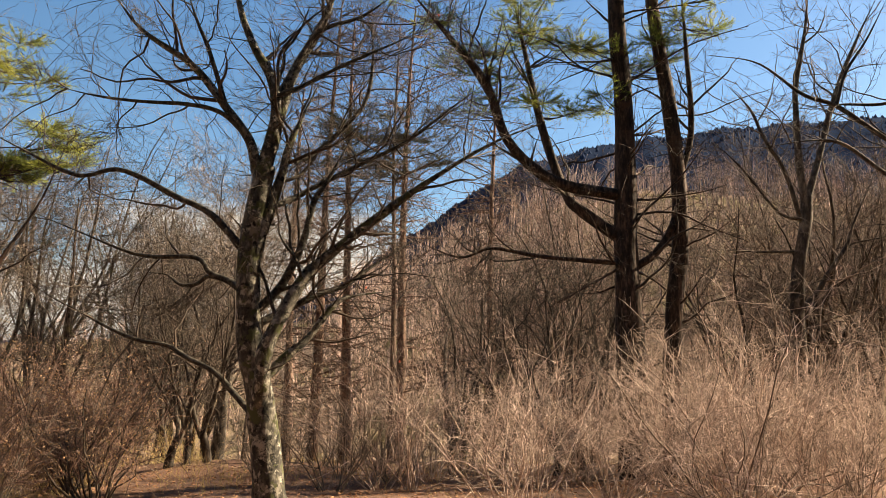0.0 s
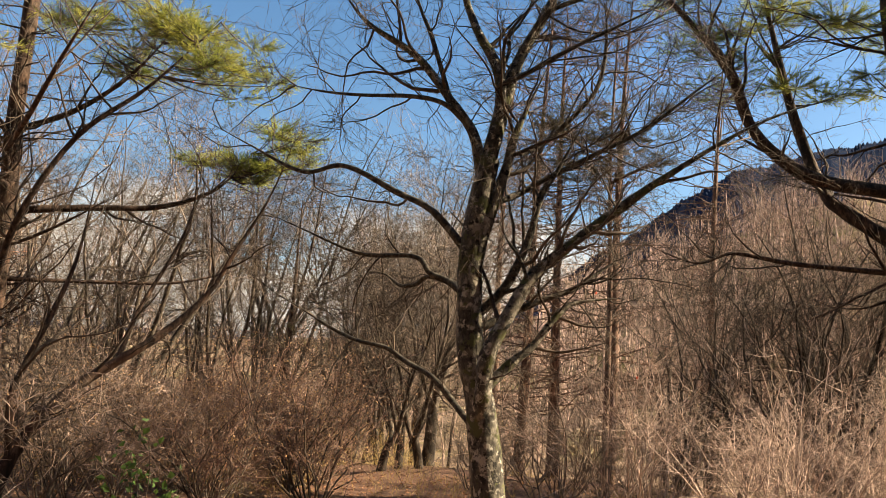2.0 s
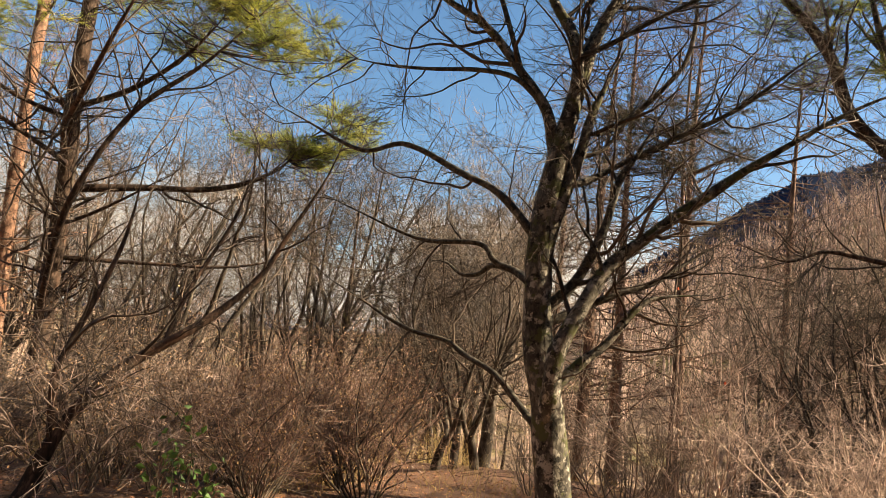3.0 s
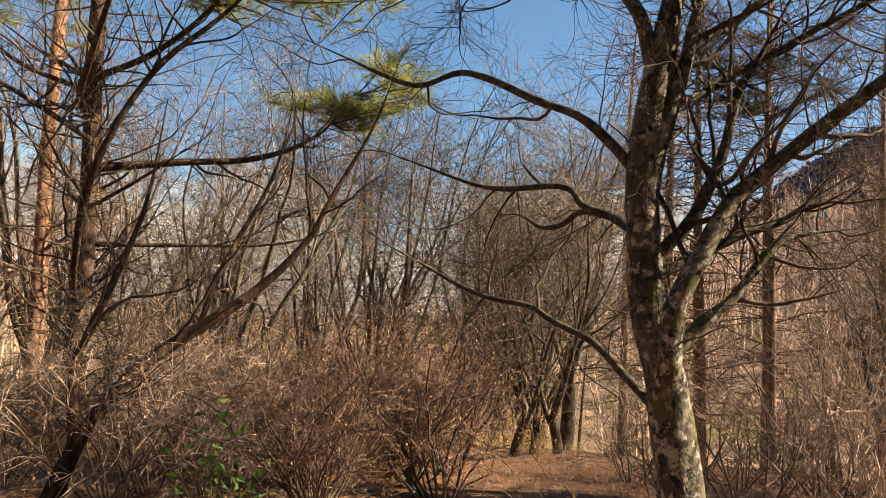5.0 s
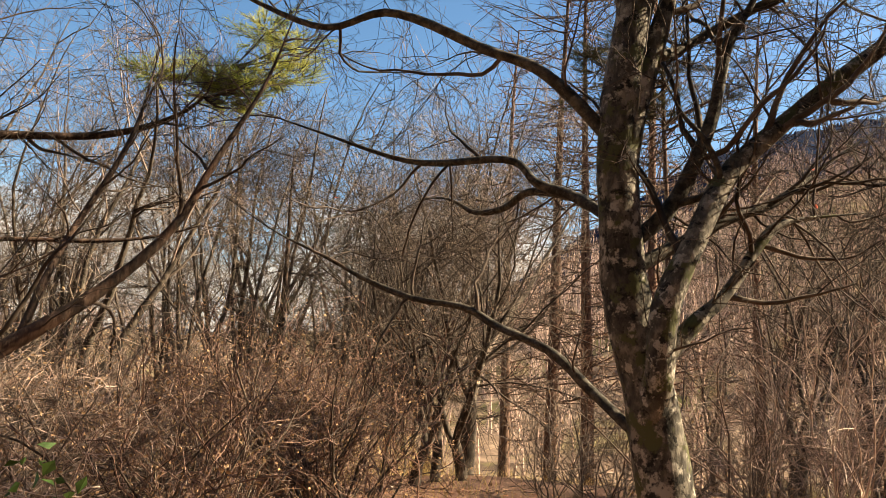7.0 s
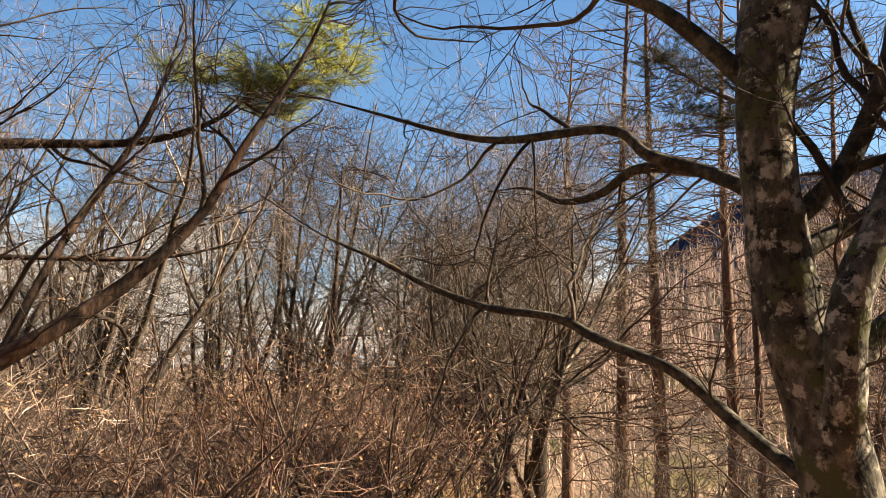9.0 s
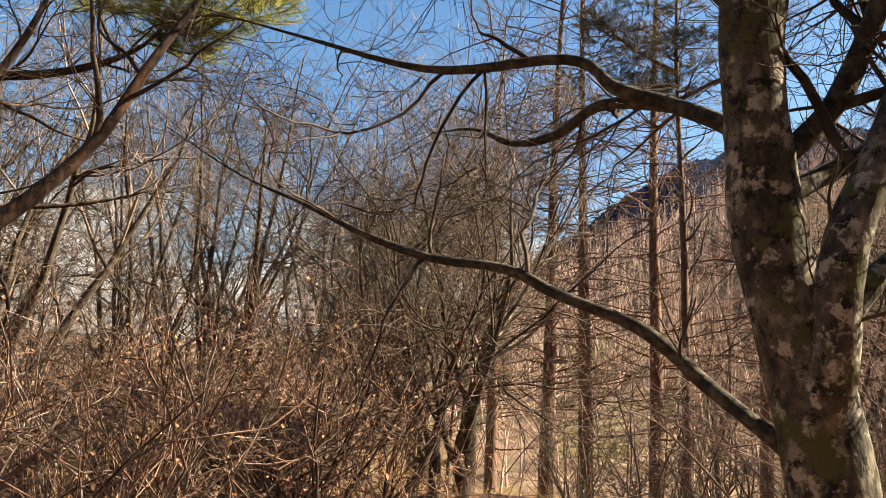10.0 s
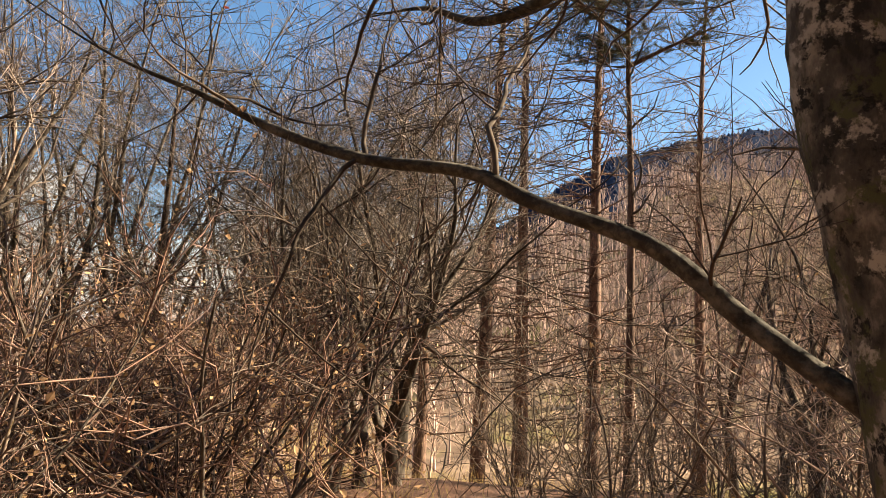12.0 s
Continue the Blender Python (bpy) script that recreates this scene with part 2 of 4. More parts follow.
def sprout(P, R, per, lo, hi, angle, length, ratio, segs, wander=0.25, lift=0.0, tip=0.3, flat=0.0, least=0.0018):
    """Side shoots on the lines P: per of them on each, at the given angle (degrees, spread)."""
    M, S, _ = P.shape
    idx = np.repeat(np.arange(M), per)
    n = len(idx)
    u = rng.uniform(lo, hi, n) * (S - 1)
    k = np.minimum(u.astype(int), S - 2)
    f = (u - k)[:, None]
    start = P[idx, k] * (1 - f) + P[idx, k + 1] * f
    t = unit(P[idx, k + 1] - P[idx, k])
    q = rng.normal(0, 1, (n, 3))
    q[:, 2] *= 1 - flat
    q = unit(q - t * (q * t).sum(-1, keepdims=True))
    a = np.radians(rng.normal(angle[0], angle[1], n))[:, None]
    rad = (R[idx, k] * (1 - f[:, 0]) + R[idx, k + 1] * f[:, 0]) * ratio
    span = np.linalg.norm(P[:, -1] - P[:, 0], axis=-1)[idx]
    lens = rng.uniform(length[0], length[1], n) * (span * (1.15 - 0.7 * u / (S - 1)) if length[1] < 1.5 and length[0] < 0 else 1)
    return grow(start, t * np.cos(a) + q * np.sin(a), lens, np.maximum(rad, least), segs, wander, lift, tip)


def leaves(at, size, droop=0.5):
    """Small folded leaves, two quads each, hanging at the given points."""
    n = len(at)
    d = unit(rng.normal(0, 1, (n, 3)) + np.array([0, 0, -droop]))
    s = unit(np.cross(d, rng.normal(0, 1, (n, 3))))
    up = np.cross(s, d)
    z = (size * rng.uniform(0.6, 1.3, n))[:, None]
    mid0, mid1 = at, at + d * z
    l = at + d * z * 0.5 + s * z * 0.32 + up * z * 0.12
    r = at + d * z * 0.5 - s * z * 0.32 + up * z * 0.12
    mm = at + d * z * 0.55
    v = np.stack([mid0, l, mid1, mm, r], 1).reshape(-1, 3)
    b = np.arange(n)[:, None] * 5
    return v, np.concatenate([b + np.array([0, 3, 2, 1]), b + np.array([0, 4, 2, 3])])


def needles(at, way, count, length, width=0.003, spread=0.8):
    """Tufts of pine needles: count blades from each point, fanned round the way of its shoot."""
    n = len(at)
    p = np.repeat(at, count, 0)
    d = unit(np.repeat(unit(way), count, 0) + rng.normal(0, spread * 0.6, (n * count, 3)))
    s = unit(np.cross(d, rng.normal(0, 1, (n * count, 3)))) * width
    ln = (length * rng.uniform(0.7, 1.15, n * count))[:, None]
    p = p - np.repeat(unit(way), count, 0) * rng.uniform(0, length * 0.9, (n * count, 1))
    v = np.stack([p - s, p + s, p + d * ln + s * 0.4, p + d * ln - s * 0.4], 1).reshape(-1, 3)
    return v, np.arange(n * count)[:, None] * 4 + np.arange(4)


# ---- the ground, one sheet out to the hills ----
def smooth(a, b, x):
    t = np.clip((x - a) / (b - a), 0, 1)
    return t * t * (3 - 2 * t)


def ridge(az, table):
    xs, ys = zip(*table)
    return np.tan(np.radians(np.interp(az, xs, ys)))


FAR = [(-180, 3), (-60, 2), (-25, 2.5), (-14, 4.0), (-9, 6.2), (-3, 10.4), (0, 12.2), (3, 14.2), (6, 15.6), (9, 16.2), (13, 16.9), (22, 17.3), (29, 17.0), (40, 15.5), (70, 8), (180, 3)]
NEAR = [(-180, 1), (-60, 0.2), (-30, 0.5), (-12, 2.2), (-3, 5.8), (4, 8.8), (8, 10.8), (13, 12.0), (18, 11.8), (24, 10.8), (31, 10.2), (50, 10), (80, 4), (180, 1)]


def height(x, y):
    r, az = np.hypot(x, y), np.degrees(np.arctan2(x, y))
    z = -0.13 * smooth(1, 7, y) * np.exp(-((x + 0.45 * y) / 1.4) ** 2)           # the trodden path
    z = z - 0.022 * np.clip(y - 9, 0, 8) - 0.16 * np.clip(y - 17, 0, 22) - 0.06 * np.clip(-x - 5, 0, 30) * smooth(0, 6, y + 6)
    z = z + 0.22 * np.exp(-((x + 3.4) ** 2 / 0.5 + (y - 8.9) ** 2 / 1.2))         # mound beside the path
    z = z + 0.03 * np.sin(1.7 * x + 0.6 * y) * np.sin(1.1 * y - 0.7 * x)
    back = smooth(72, 112, np.abs(az + 15)) * smooth(5, 32, r)                      # unseen bank added at the walker's back to cut the sky light
    z = z + 36.0 * back
    z = z + 20.0 * smooth(6.5, 17, x) * smooth(2.0, -2.0, y - 6.5 - 0.25 * x) * (1 - back)   # and one added unseen at his right hand, to shade the near ground
    near = ridge(az, NEAR) * 150 + 1.5 + 30.0 * back
    z = z + (near + 4.0 - z) * smooth(35, 150, r) * smooth(20, 70, r)
    far = ridge(az, FAR) * 520 * (1 + 0.008 * np.sin(az * 1.3) + 0.004 * np.sin(az * 3.7))
    z = np.where(r > 150, near + 4 + (far - near - 4) * smooth(190, 520, r), z)
    return np.where(r > 520, far * (1 - 0.5 * smooth(520, 4000, r)), z)


def ground_sheet():
    ring = np.concatenate([[0.0], np.arange(0.25, 20, 0.25), np.geomspace(20, 150, 40)[0:], np.geomspace(158, 4200, 60)])
    th = np.radians(np.concatenate([np.arange(0, 55, 0.5), np.arange(55, 305, 3.0), np.arange(305, 360, 0.5)]))
    X, Y = ring[:, None] * np.sin(th) - 2.0, ring[:, None] * np.cos(th) + 6.0
    Z = height(X, Y)
    far = np.hypot(X, Y)
    Z = Z + np.where(far > 40, np.minimum(far * 0.012, 5.0), 0.0) * rng.normal(0, 0.12, Z.shape)
    v = np.stack([X, Y, Z], -1).reshape(-1, 3)
    n, m = Z.shape
    i, j = np.meshgrid(np.arange(n - 1), np.arange(m), indexing="ij")
    k = (j + 1) % m
    q = np.stack([i * m + j, (i + 1) * m + j, (i + 1) * m + k, i * m + k], -1).reshape(-1, 4)
    me = quad_mesh("ground", v, q, litter)
    me.materials.append(woods_brown)
    me.materials.append(woods_haze_blue)
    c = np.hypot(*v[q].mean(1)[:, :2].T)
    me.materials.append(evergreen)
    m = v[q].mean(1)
    # faces of the banks added out of view
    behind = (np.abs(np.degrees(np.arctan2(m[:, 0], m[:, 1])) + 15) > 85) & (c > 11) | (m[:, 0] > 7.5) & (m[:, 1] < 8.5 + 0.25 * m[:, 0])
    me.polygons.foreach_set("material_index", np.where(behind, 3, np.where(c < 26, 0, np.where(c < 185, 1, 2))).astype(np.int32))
    return tagged(new("ground", me), "leaf-covered woodland ground falling to a wooded valley and hills", "ground", kind="structure")


ground_sheet()


def gz(x, y):
    return float(height(np.array(float(x)), np.array(float(y))))


# ---- trees with limbs of their own ----
def limb_part(parent, base, pts, r0, r1, mat, name="limb", sides=9, n=None, flare=0.0, lumps=0.05, label=""):
    p = curve(np.array(pts, float) - np.array(base), n or max(8, 5 * len(pts)))
    t = np.linspace(0, 1, len(p))
    r = r0 + (r1 - r0) * t ** 0.8
    if name == "limb":
        r = r * (1 - 0.75 * smooth(0.65, 1.0, t))
    if flare:
        r = r * (1 + flare * np.exp(-(p[:, 2] - p[0, 2]) / 0.22))
    part(name, tubes(p[None], r[None], sides, lumps), mat, parent, label)
    return p[None], r[None]


def twigs_on(lines, per_m, length, mat, parent, fine=5, lift=0.03, ratio=0.45, label="", boughs=0.0, angle=(50, 16), stout=0.021):
    """Branches, shoots and twigs on a tree's limbs, as one mesh."""
    out, tips, more = [], [], []
    for P, R, f in lines:
        span = np.linalg.norm(np.diff(P[0], axis=0), axis=-1).sum()
        n = int(span * boughs * f)
        if n:
            G, RG = sprout(P, R, n, 0.25, 0.95, (52, 16), (0.6, 1.9), 0.5, 12, 0.16, lift + 0.05, 0.25, least=0.010)
            RG = np.minimum(RG, np.linspace(stout, 0.006, 13)[None])
            out.append(tubes(G, RG, 6, 0.05))
            more += [(G[k:k + 1], RG[k:k + 1], 0.8) for k in range(n)]
    for P, R, f in list(lines) + more:
        span = np.linalg.norm(np.diff(P[0], axis=0), axis=-1).sum()
        B, RB = sprout(P, R, max(3, int(span * per_m * f)), 0.12, 1.0, angle, length, ratio, 6, 0.17, lift, 0.2, least=0.005)
        RB = np.minimum(RB, np.linspace(0.010, 0.0035, RB.shape[1])[None])
        C, RC = sprout(B, RB, fine, 0.12, 1.0, (48, 15), (0.2, 0.75), 0.6, 5, 0.2, lift, 0.35, least=0.0035)
        D, RD = sprout(C, RC, 3, 0.2, 1.0, (42, 14), (0.08, 0.3), 0.6, 2, 0.2, lift, 0.5, least=0.0022)
        out += [tubes(B, RB, 4), tubes(C, RC, 3), tubes(D, RD, 3)]
        tips.append(D[:, -1])
    part("crown", joined(out), mat, parent, label, kind="stuff")
    return np.concatenate(tips)


def main_beech():
    base = (-2.12, 9.4, -0.05)
    t = thing("beech_tree", base, "bare grey beech with lichen-blotched bark and moss beside the path", "tree")
    L = []
    trunk = limb_part(t, base, [(-2.02, 9.4, -0.15), (-2.08, 9.4, 0.45), (-2.22, 9.4, 1.3), (-2.36, 9.38, 1.9), (-2.42, 9.36, 2.5), (-2.42, 9.35, 3.3), (-2.3, 9.38, 4.2)], 0.20, 0.125, beech_bark, "trunk", 20, 44, 0.35, 0.035)
    L.append((*trunk, 0.02))

    def add(pts, r0, r1, f=1.0):
        L.append((*limb_part(t, base, pts, r0, r1, beech_bark if r0 > 0.068 else beech_limb_bark), f))
    add([(-2.35, 9.38, 3.9), (-2.5, 9.32, 4.5), (-2.84, 9.24, 4.97), (-3.25, 9.16, 5.46), (-3.9, 9.08, 5.9), (-4.3, 9.0, 6.4)], 0.075, 0.03)
    add([(-2.31, 9.38, 4.15), (-2.2, 9.4, 4.9), (-2.29, 9.4, 5.4), (-2.57, 9.4, 5.9), (-2.8, 9.4, 6.6), (-2.9, 9.5, 7.8)], 0.10, 0.03)
    add([(-2.3, 9.38, 4.2), (-2.06, 9.5, 5.4), (-1.77, 9.67, 6.15), (-1.6, 9.8, 6.75), (-1.5, 9.9, 7.9)], 0.095, 0.03)
    add([(-2.42, 9.35, 3.0), (-2.92, 9.32, 3.54), (-3.38, 9.33, 3.77), (-4.12, 9.35, 4.12), (-4.69, 9.37, 4.05), (-5.49, 9.38, 4.42), (-6.25, 9.4, 4.8)], 0.052, 0.016, 0.5)
    add([(-2.42, 9.38, 2.4), (-2.5, 9.5, 2.55), (-2.75, 9.7, 2.75), (-3.03, 9.75, 2.87), (-3.28, 9.86, 3.09), (-4.08, 10.04, 3.14), (-5.05, 10.22, 3.5), (-5.96, 10.4, 3.87)], 0.056, 0.016, 0.5)
    add([(-2.62, 9.66, 2.68), (-2.78, 9.75, 2.77), (-3.11, 9.95, 2.85), (-3.34, 10.2, 2.78), (-3.62, 10.4, 2.79), (-3.91, 10.6, 2.96), (-4.25, 10.8, 3.01)], 0.045, 0.016, 0.5)
    add([(-2.18, 9.4, 1.0), (-2.36, 9.5, 1.13), (-2.62, 9.66, 1.36), (-2.9, 9.75, 1.61), (-3.31, 9.9, 1.79), (-3.6, 10.0, 1.94), (-4.06, 10.12, 2.02), (-4.5, 10.24, 2.18), (-4.95, 10.35, 2.4), (-5.5, 10.48, 2.65), (-6.13, 10.6, 3.03)], 0.045, 0.016, 0.5)
    add([(-2.22, 9.34, 1.2), (-2.17, 9.24, 1.5), (-2.13, 9.2, 1.9), (-1.97, 9.26, 2.28), (-1.72, 9.4, 2.8), (-1.34, 9.56, 3.2), (-0.78, 9.65, 3.68), (-0.21, 9.7, 4.12), (0.61, 9.8, 4.67), (1.3, 9.9, 5.0)], 0.115, 0.035, 0.8)
    add([(-2.2, 9.38, 1.5), (-1.93, 9.52, 1.82), (-1.7, 9.65, 2.05), (-1.41, 9.78, 2.48), (-1.17, 9.9, 2.61), (-0.7, 10.1, 2.7)], 0.07, 0.02)
    add([(-2.38, 9.4, 2.15), (-2.12, 9.6, 2.32), (-1.71, 9.8, 2.57), (-1.3, 10.0, 2.77), (-1.0, 10.2, 3.03), (-0.4, 10.5, 3.5)], 0.06, 0.02)
    add([(-2.38, 9.38, 2.3), (-2.06, 9.45, 2.64), (-1.81, 9.5, 3.21), (-1.68, 9.55, 3.8), (-1.51, 9.6, 4.12), (-1.0, 9.7, 5.2)], 0.065, 0.028)
    add([(-2.4, 9.34, 2.85), (-2.28, 9.37, 3.43), (-2.11, 9.43, 4.04), (-2.0, 9.5, 4.6), (-1.7, 9.6, 5.4)], 0.105, 0.035)
    add([(-2.05, 9.45, 2.62), (-1.78, 9.35, 2.72), (-1.85, 9.3, 3.0), (-2.0, 9.3, 3.2), (-2.15, 9.28, 3.5)], 0.03, 0.012, 1.5)
    add([(-2.14, 9.45, 5.1), (-2.05, 9.5, 5.43), (-1.74, 9.5, 6.07), (-1.15, 9.5, 6.32), (-0.7, 9.5, 6.65)], 0.045, 0.02)
    add([(-1.95, 9.5, 4.3), (-1.71, 9.7, 4.49), (-1.28, 9.7, 4.92), (-1.06, 9.7, 5.28), (-1.0, 9.7, 5.93), (-1.1, 9.7, 6.6)], 0.04, 0.02)
    add([(-2.2, 9.45, 3.7), (-2.02, 9.7, 3.84), (-1.73, 9.9, 4.08), (-1.13, 9.9, 4.4), (-0.53, 9.9, 4.72), (0.08, 9.9, 5.21), (0.62, 9.9, 5.63)], 0.045, 0.018, 1.4)
    add([(-2.26, 9.36, 5.1), (-1.82, 9.3, 5.27), (-1.4, 9.3, 5.51), (-0.82, 9.3, 5.79), (-0.23, 9.3, 6.07)], 0.035, 0.015, 1.4)
    add([(-2.55, 9.3, 4.6), (-2.87, 9.2, 4.85), (-3.3, 9.2, 4.95), (-3.88, 9.2, 4.98), (-4.46, 9.2, 5.05), (-5.05, 9.2, 5.19)], 0.038, 0.014)
    add([(-2.81, 9.24, 4.95), (-3.06, 9.2, 5.68), (-3.23, 9.2, 6.06), (-3.41, 9.2, 6.54)], 0.035, 0.016)
    tips = twigs_on(L, 2.4, (0.3, 1.1), twig_dark, t, 5, 0.01, boughs=2.6, angle=(60, 16), stout=0.03)
    pick = tips[rng.choice(len(tips), 14, replace=False)]
    part("foliage", leaves(pick, 0.05), red_leaf, t, "a few withered red leaves", kind="stuff", smooth=False)


main_beech()


def pine_needles(t, B, mat, count=15, length=0.12, cut=0.3):
    at = np.concatenate([B[:, k] for k in range(B.shape[1]) if k >= cut * (B.shape[1] - 1)])
    way = np.concatenate([B[:, min(k, B.shape[1] - 1)] - B[:, k - 1] for k in range(B.shape[1]) if k >= cut * (B.shape[1] - 1)])
    part("foliage", needles(at, way, count, length), mat, t, "bundles of long pine needles", kind="stuff", smooth=False)


def pine(base, trunk, limbs, label, r=0.24, bare=16, foliage=(), mat=needle_green, top=0.12, bark=pine_bark):
    t = thing("pine_tree", base, label, "tree", "pines")
    L = [(*limb_part(t, base, trunk, r, top, bark, "trunk", 16, 40, 0.3, 0.04), 0.4)]
    for pts, r0, r1 in limbs:
        L.append((*limb_part(t, base, pts, r0, r1, bark), 1.0))
    twigs_on(L, 2.4, (0.4, 1.3), twig_dark, t, 4, 0.0, boughs=2.0, angle=(62, 16), stout=0.03)
    # dead snags along the trunk
    P, R = L[0][:2]
    B, RB = sprout(P, R, bare, 0.3, 1.0, (78, 12), (0.7, 2.6), 0.14, 8, 0.14, 0.02, 0.3, flat=0.6, least=0.012)
    C, RC = sprout(B, RB, 9, 0.2, 1, (52, 15), (0.25, 0.9), 0.5, 4, 0.2, 0.0, 0.3, least=0.0045)
    part("branchwork", joined([tubes(B, RB, 5), tubes(C, RC, 3)]), bark, t, kind="stuff")
    shoots, stalks = [], []
    wood = np.concatenate([line[0][0] for line in L])
    for c, size, n in foliage:
        # flat sprays on thin stalks that run back to the nearest wood
        hubs = rng.uniform(-1, 1, (max(3, n // 26), 3)) * np.array(size) * 0.8 + np.array(c) - np.array(base)
        for h in hubs:
            w = wood[np.argmin(np.linalg.norm(wood - h, axis=1) + 0.6 * (wood[:, 2] > h[2]))]
            stalks.append(curve([w, w * 0.55 + h * 0.45 + np.array([0, 0, -0.06]), h], 6))
        k = rng.integers(0, len(hubs), n)
        a = rng.uniform(0, 6.28, n)
        way = np.stack([np.cos(a), np.sin(a), rng.normal(0.22, 0.15, n)], -1)
        s = hubs[k] + way * rng.uniform(0.0, 0.3, (n, 1)) * np.array([1, 1, 0.3])
        S, RS = grow(s, way, rng.uniform(0.15, 0.42, n), np.full(n, 0.005), 3, 0.15, 0.06, 0.5)
        shoots.append(S)
    if shoots:
        S = np.concatenate(shoots)
        Q = np.array(stalks)
        part("shootwork", joined([tubes(S, np.tile(np.linspace(0.006, 0.003, 4), (len(S), 1)), 3), tubes(Q, np.tile(np.linspace(0.018, 0.006, 7), (len(Q), 1)), 4)]), twig_dark, t, kind="stuff")
        pine_needles(t, S, mat, 11, 0.11)


pine((3.38, 13.8, gz(3.38, 13.8)), [(3.38, 13.80, -0.52), (3.37, 13.80, 2.33), (3.34, 13.80, 4.00), (3.38, 13.80, 6.62), (3.28, 13.80, 8.88), (3.33, 13.80, 12.80)],
     [([(3.33, 13.80, 4.97), (1.98, 13.51, 5.17), (1.13, 13.21, 5.82), (0.71, 12.97, 6.80), (-0.01, 12.73, 7.65), (-0.62, 12.49, 8.28)], 0.12, 0.06),
      ([(3.33, 13.80, 4.12), (2.55, 13.83, 4.68), (2.26, 13.97, 5.08), (1.87, 14.11, 6.36), (1.57, 14.26, 7.93), (1.30, 14.40, 9.47)], 0.12, 0.06),
      ([(3.33, 13.80, 3.70), (1.76, 13.48, 3.76), (0.83, 13.29, 3.87), (0.24, 13.09, 3.67), (-0.71, 12.85, 4.00)], 0.05, 0.015)],
     "tall dark red pine with heavy upswept limbs above the brush", 0.30, 34,
     foliage=[((2.3, 14.0, 8.25), (1.0, 0.9, 0.12), 180), ((2.9, 14.0, 7.85), (0.8, 0.8, 0.10), 110), ((1.85, 13.9, 8.75), (1.0, 0.8, 0.12), 120), ((2.2, 13.9, 6.8), (0.9, 0.7, 0.10), 120), ((2.9, 13.9, 6.75), (0.5, 0.7, 0.08), 60),
              ((0.43, 13.3, 7.4), (0.55, 0.5, 0.16), 110), ((0.87, 13.4, 7.0), (0.5, 0.5, 0.08), 60), ((0.55, 13.2, 6.5), (0.4, 0.4, 0.06), 40), ((-0.1, 13.0, 8.1), (0.6, 0.5, 0.15), 60), ((-1.0, 12.8, 8.5), (0.8, 0.6, 0.2), 80), ((2.6, 12.7, 10.4), (2.6, 2.0, 0.5), 420), ((3.6, 13.2, 11.8), (2.2, 2.2, 0.6), 420)])
pine((4.18, 14.16, gz(4.18, 14.16)), [(4.17, 14.16, -0.52), (4.19, 14.16, 1.38), (4.28, 14.16, 2.81), (4.46, 14.16, 4.18), (4.46, 14.16, 5.61), (4.34, 14.16, 6.97), (4.08, 14.16, 9.23), (3.93, 14.16, 12.80)],
     [([(4.46, 14.16, 5.31), (4.76, 14.16, 6.38), (4.70, 14.04, 7.81), (4.64, 14.04, 9.47)], 0.07, 0.04), ([(3.51, 13.86, 3.64), (3.93, 13.92, 3.94), (4.28, 14.04, 4.47), (4.43, 14.10, 5.07)], 0.08, 0.06)],
     "slender crooked red pine grown close to a thicker pine", 0.19, foliage=[((4.9, 14.1, 8.6), (0.7, 0.7, 0.12), 110), ((4.3, 14.1, 8.0), (0.7, 0.7, 0.10), 100), ((3.7, 14.1, 7.7), (0.6, 0.6, 0.10), 70), ((5.2, 14.1, 9.1), (0.7, 0.7, 0.1), 60), ((4.4, 13.2, 10.6), (2.2, 2.0, 0.5), 360)])
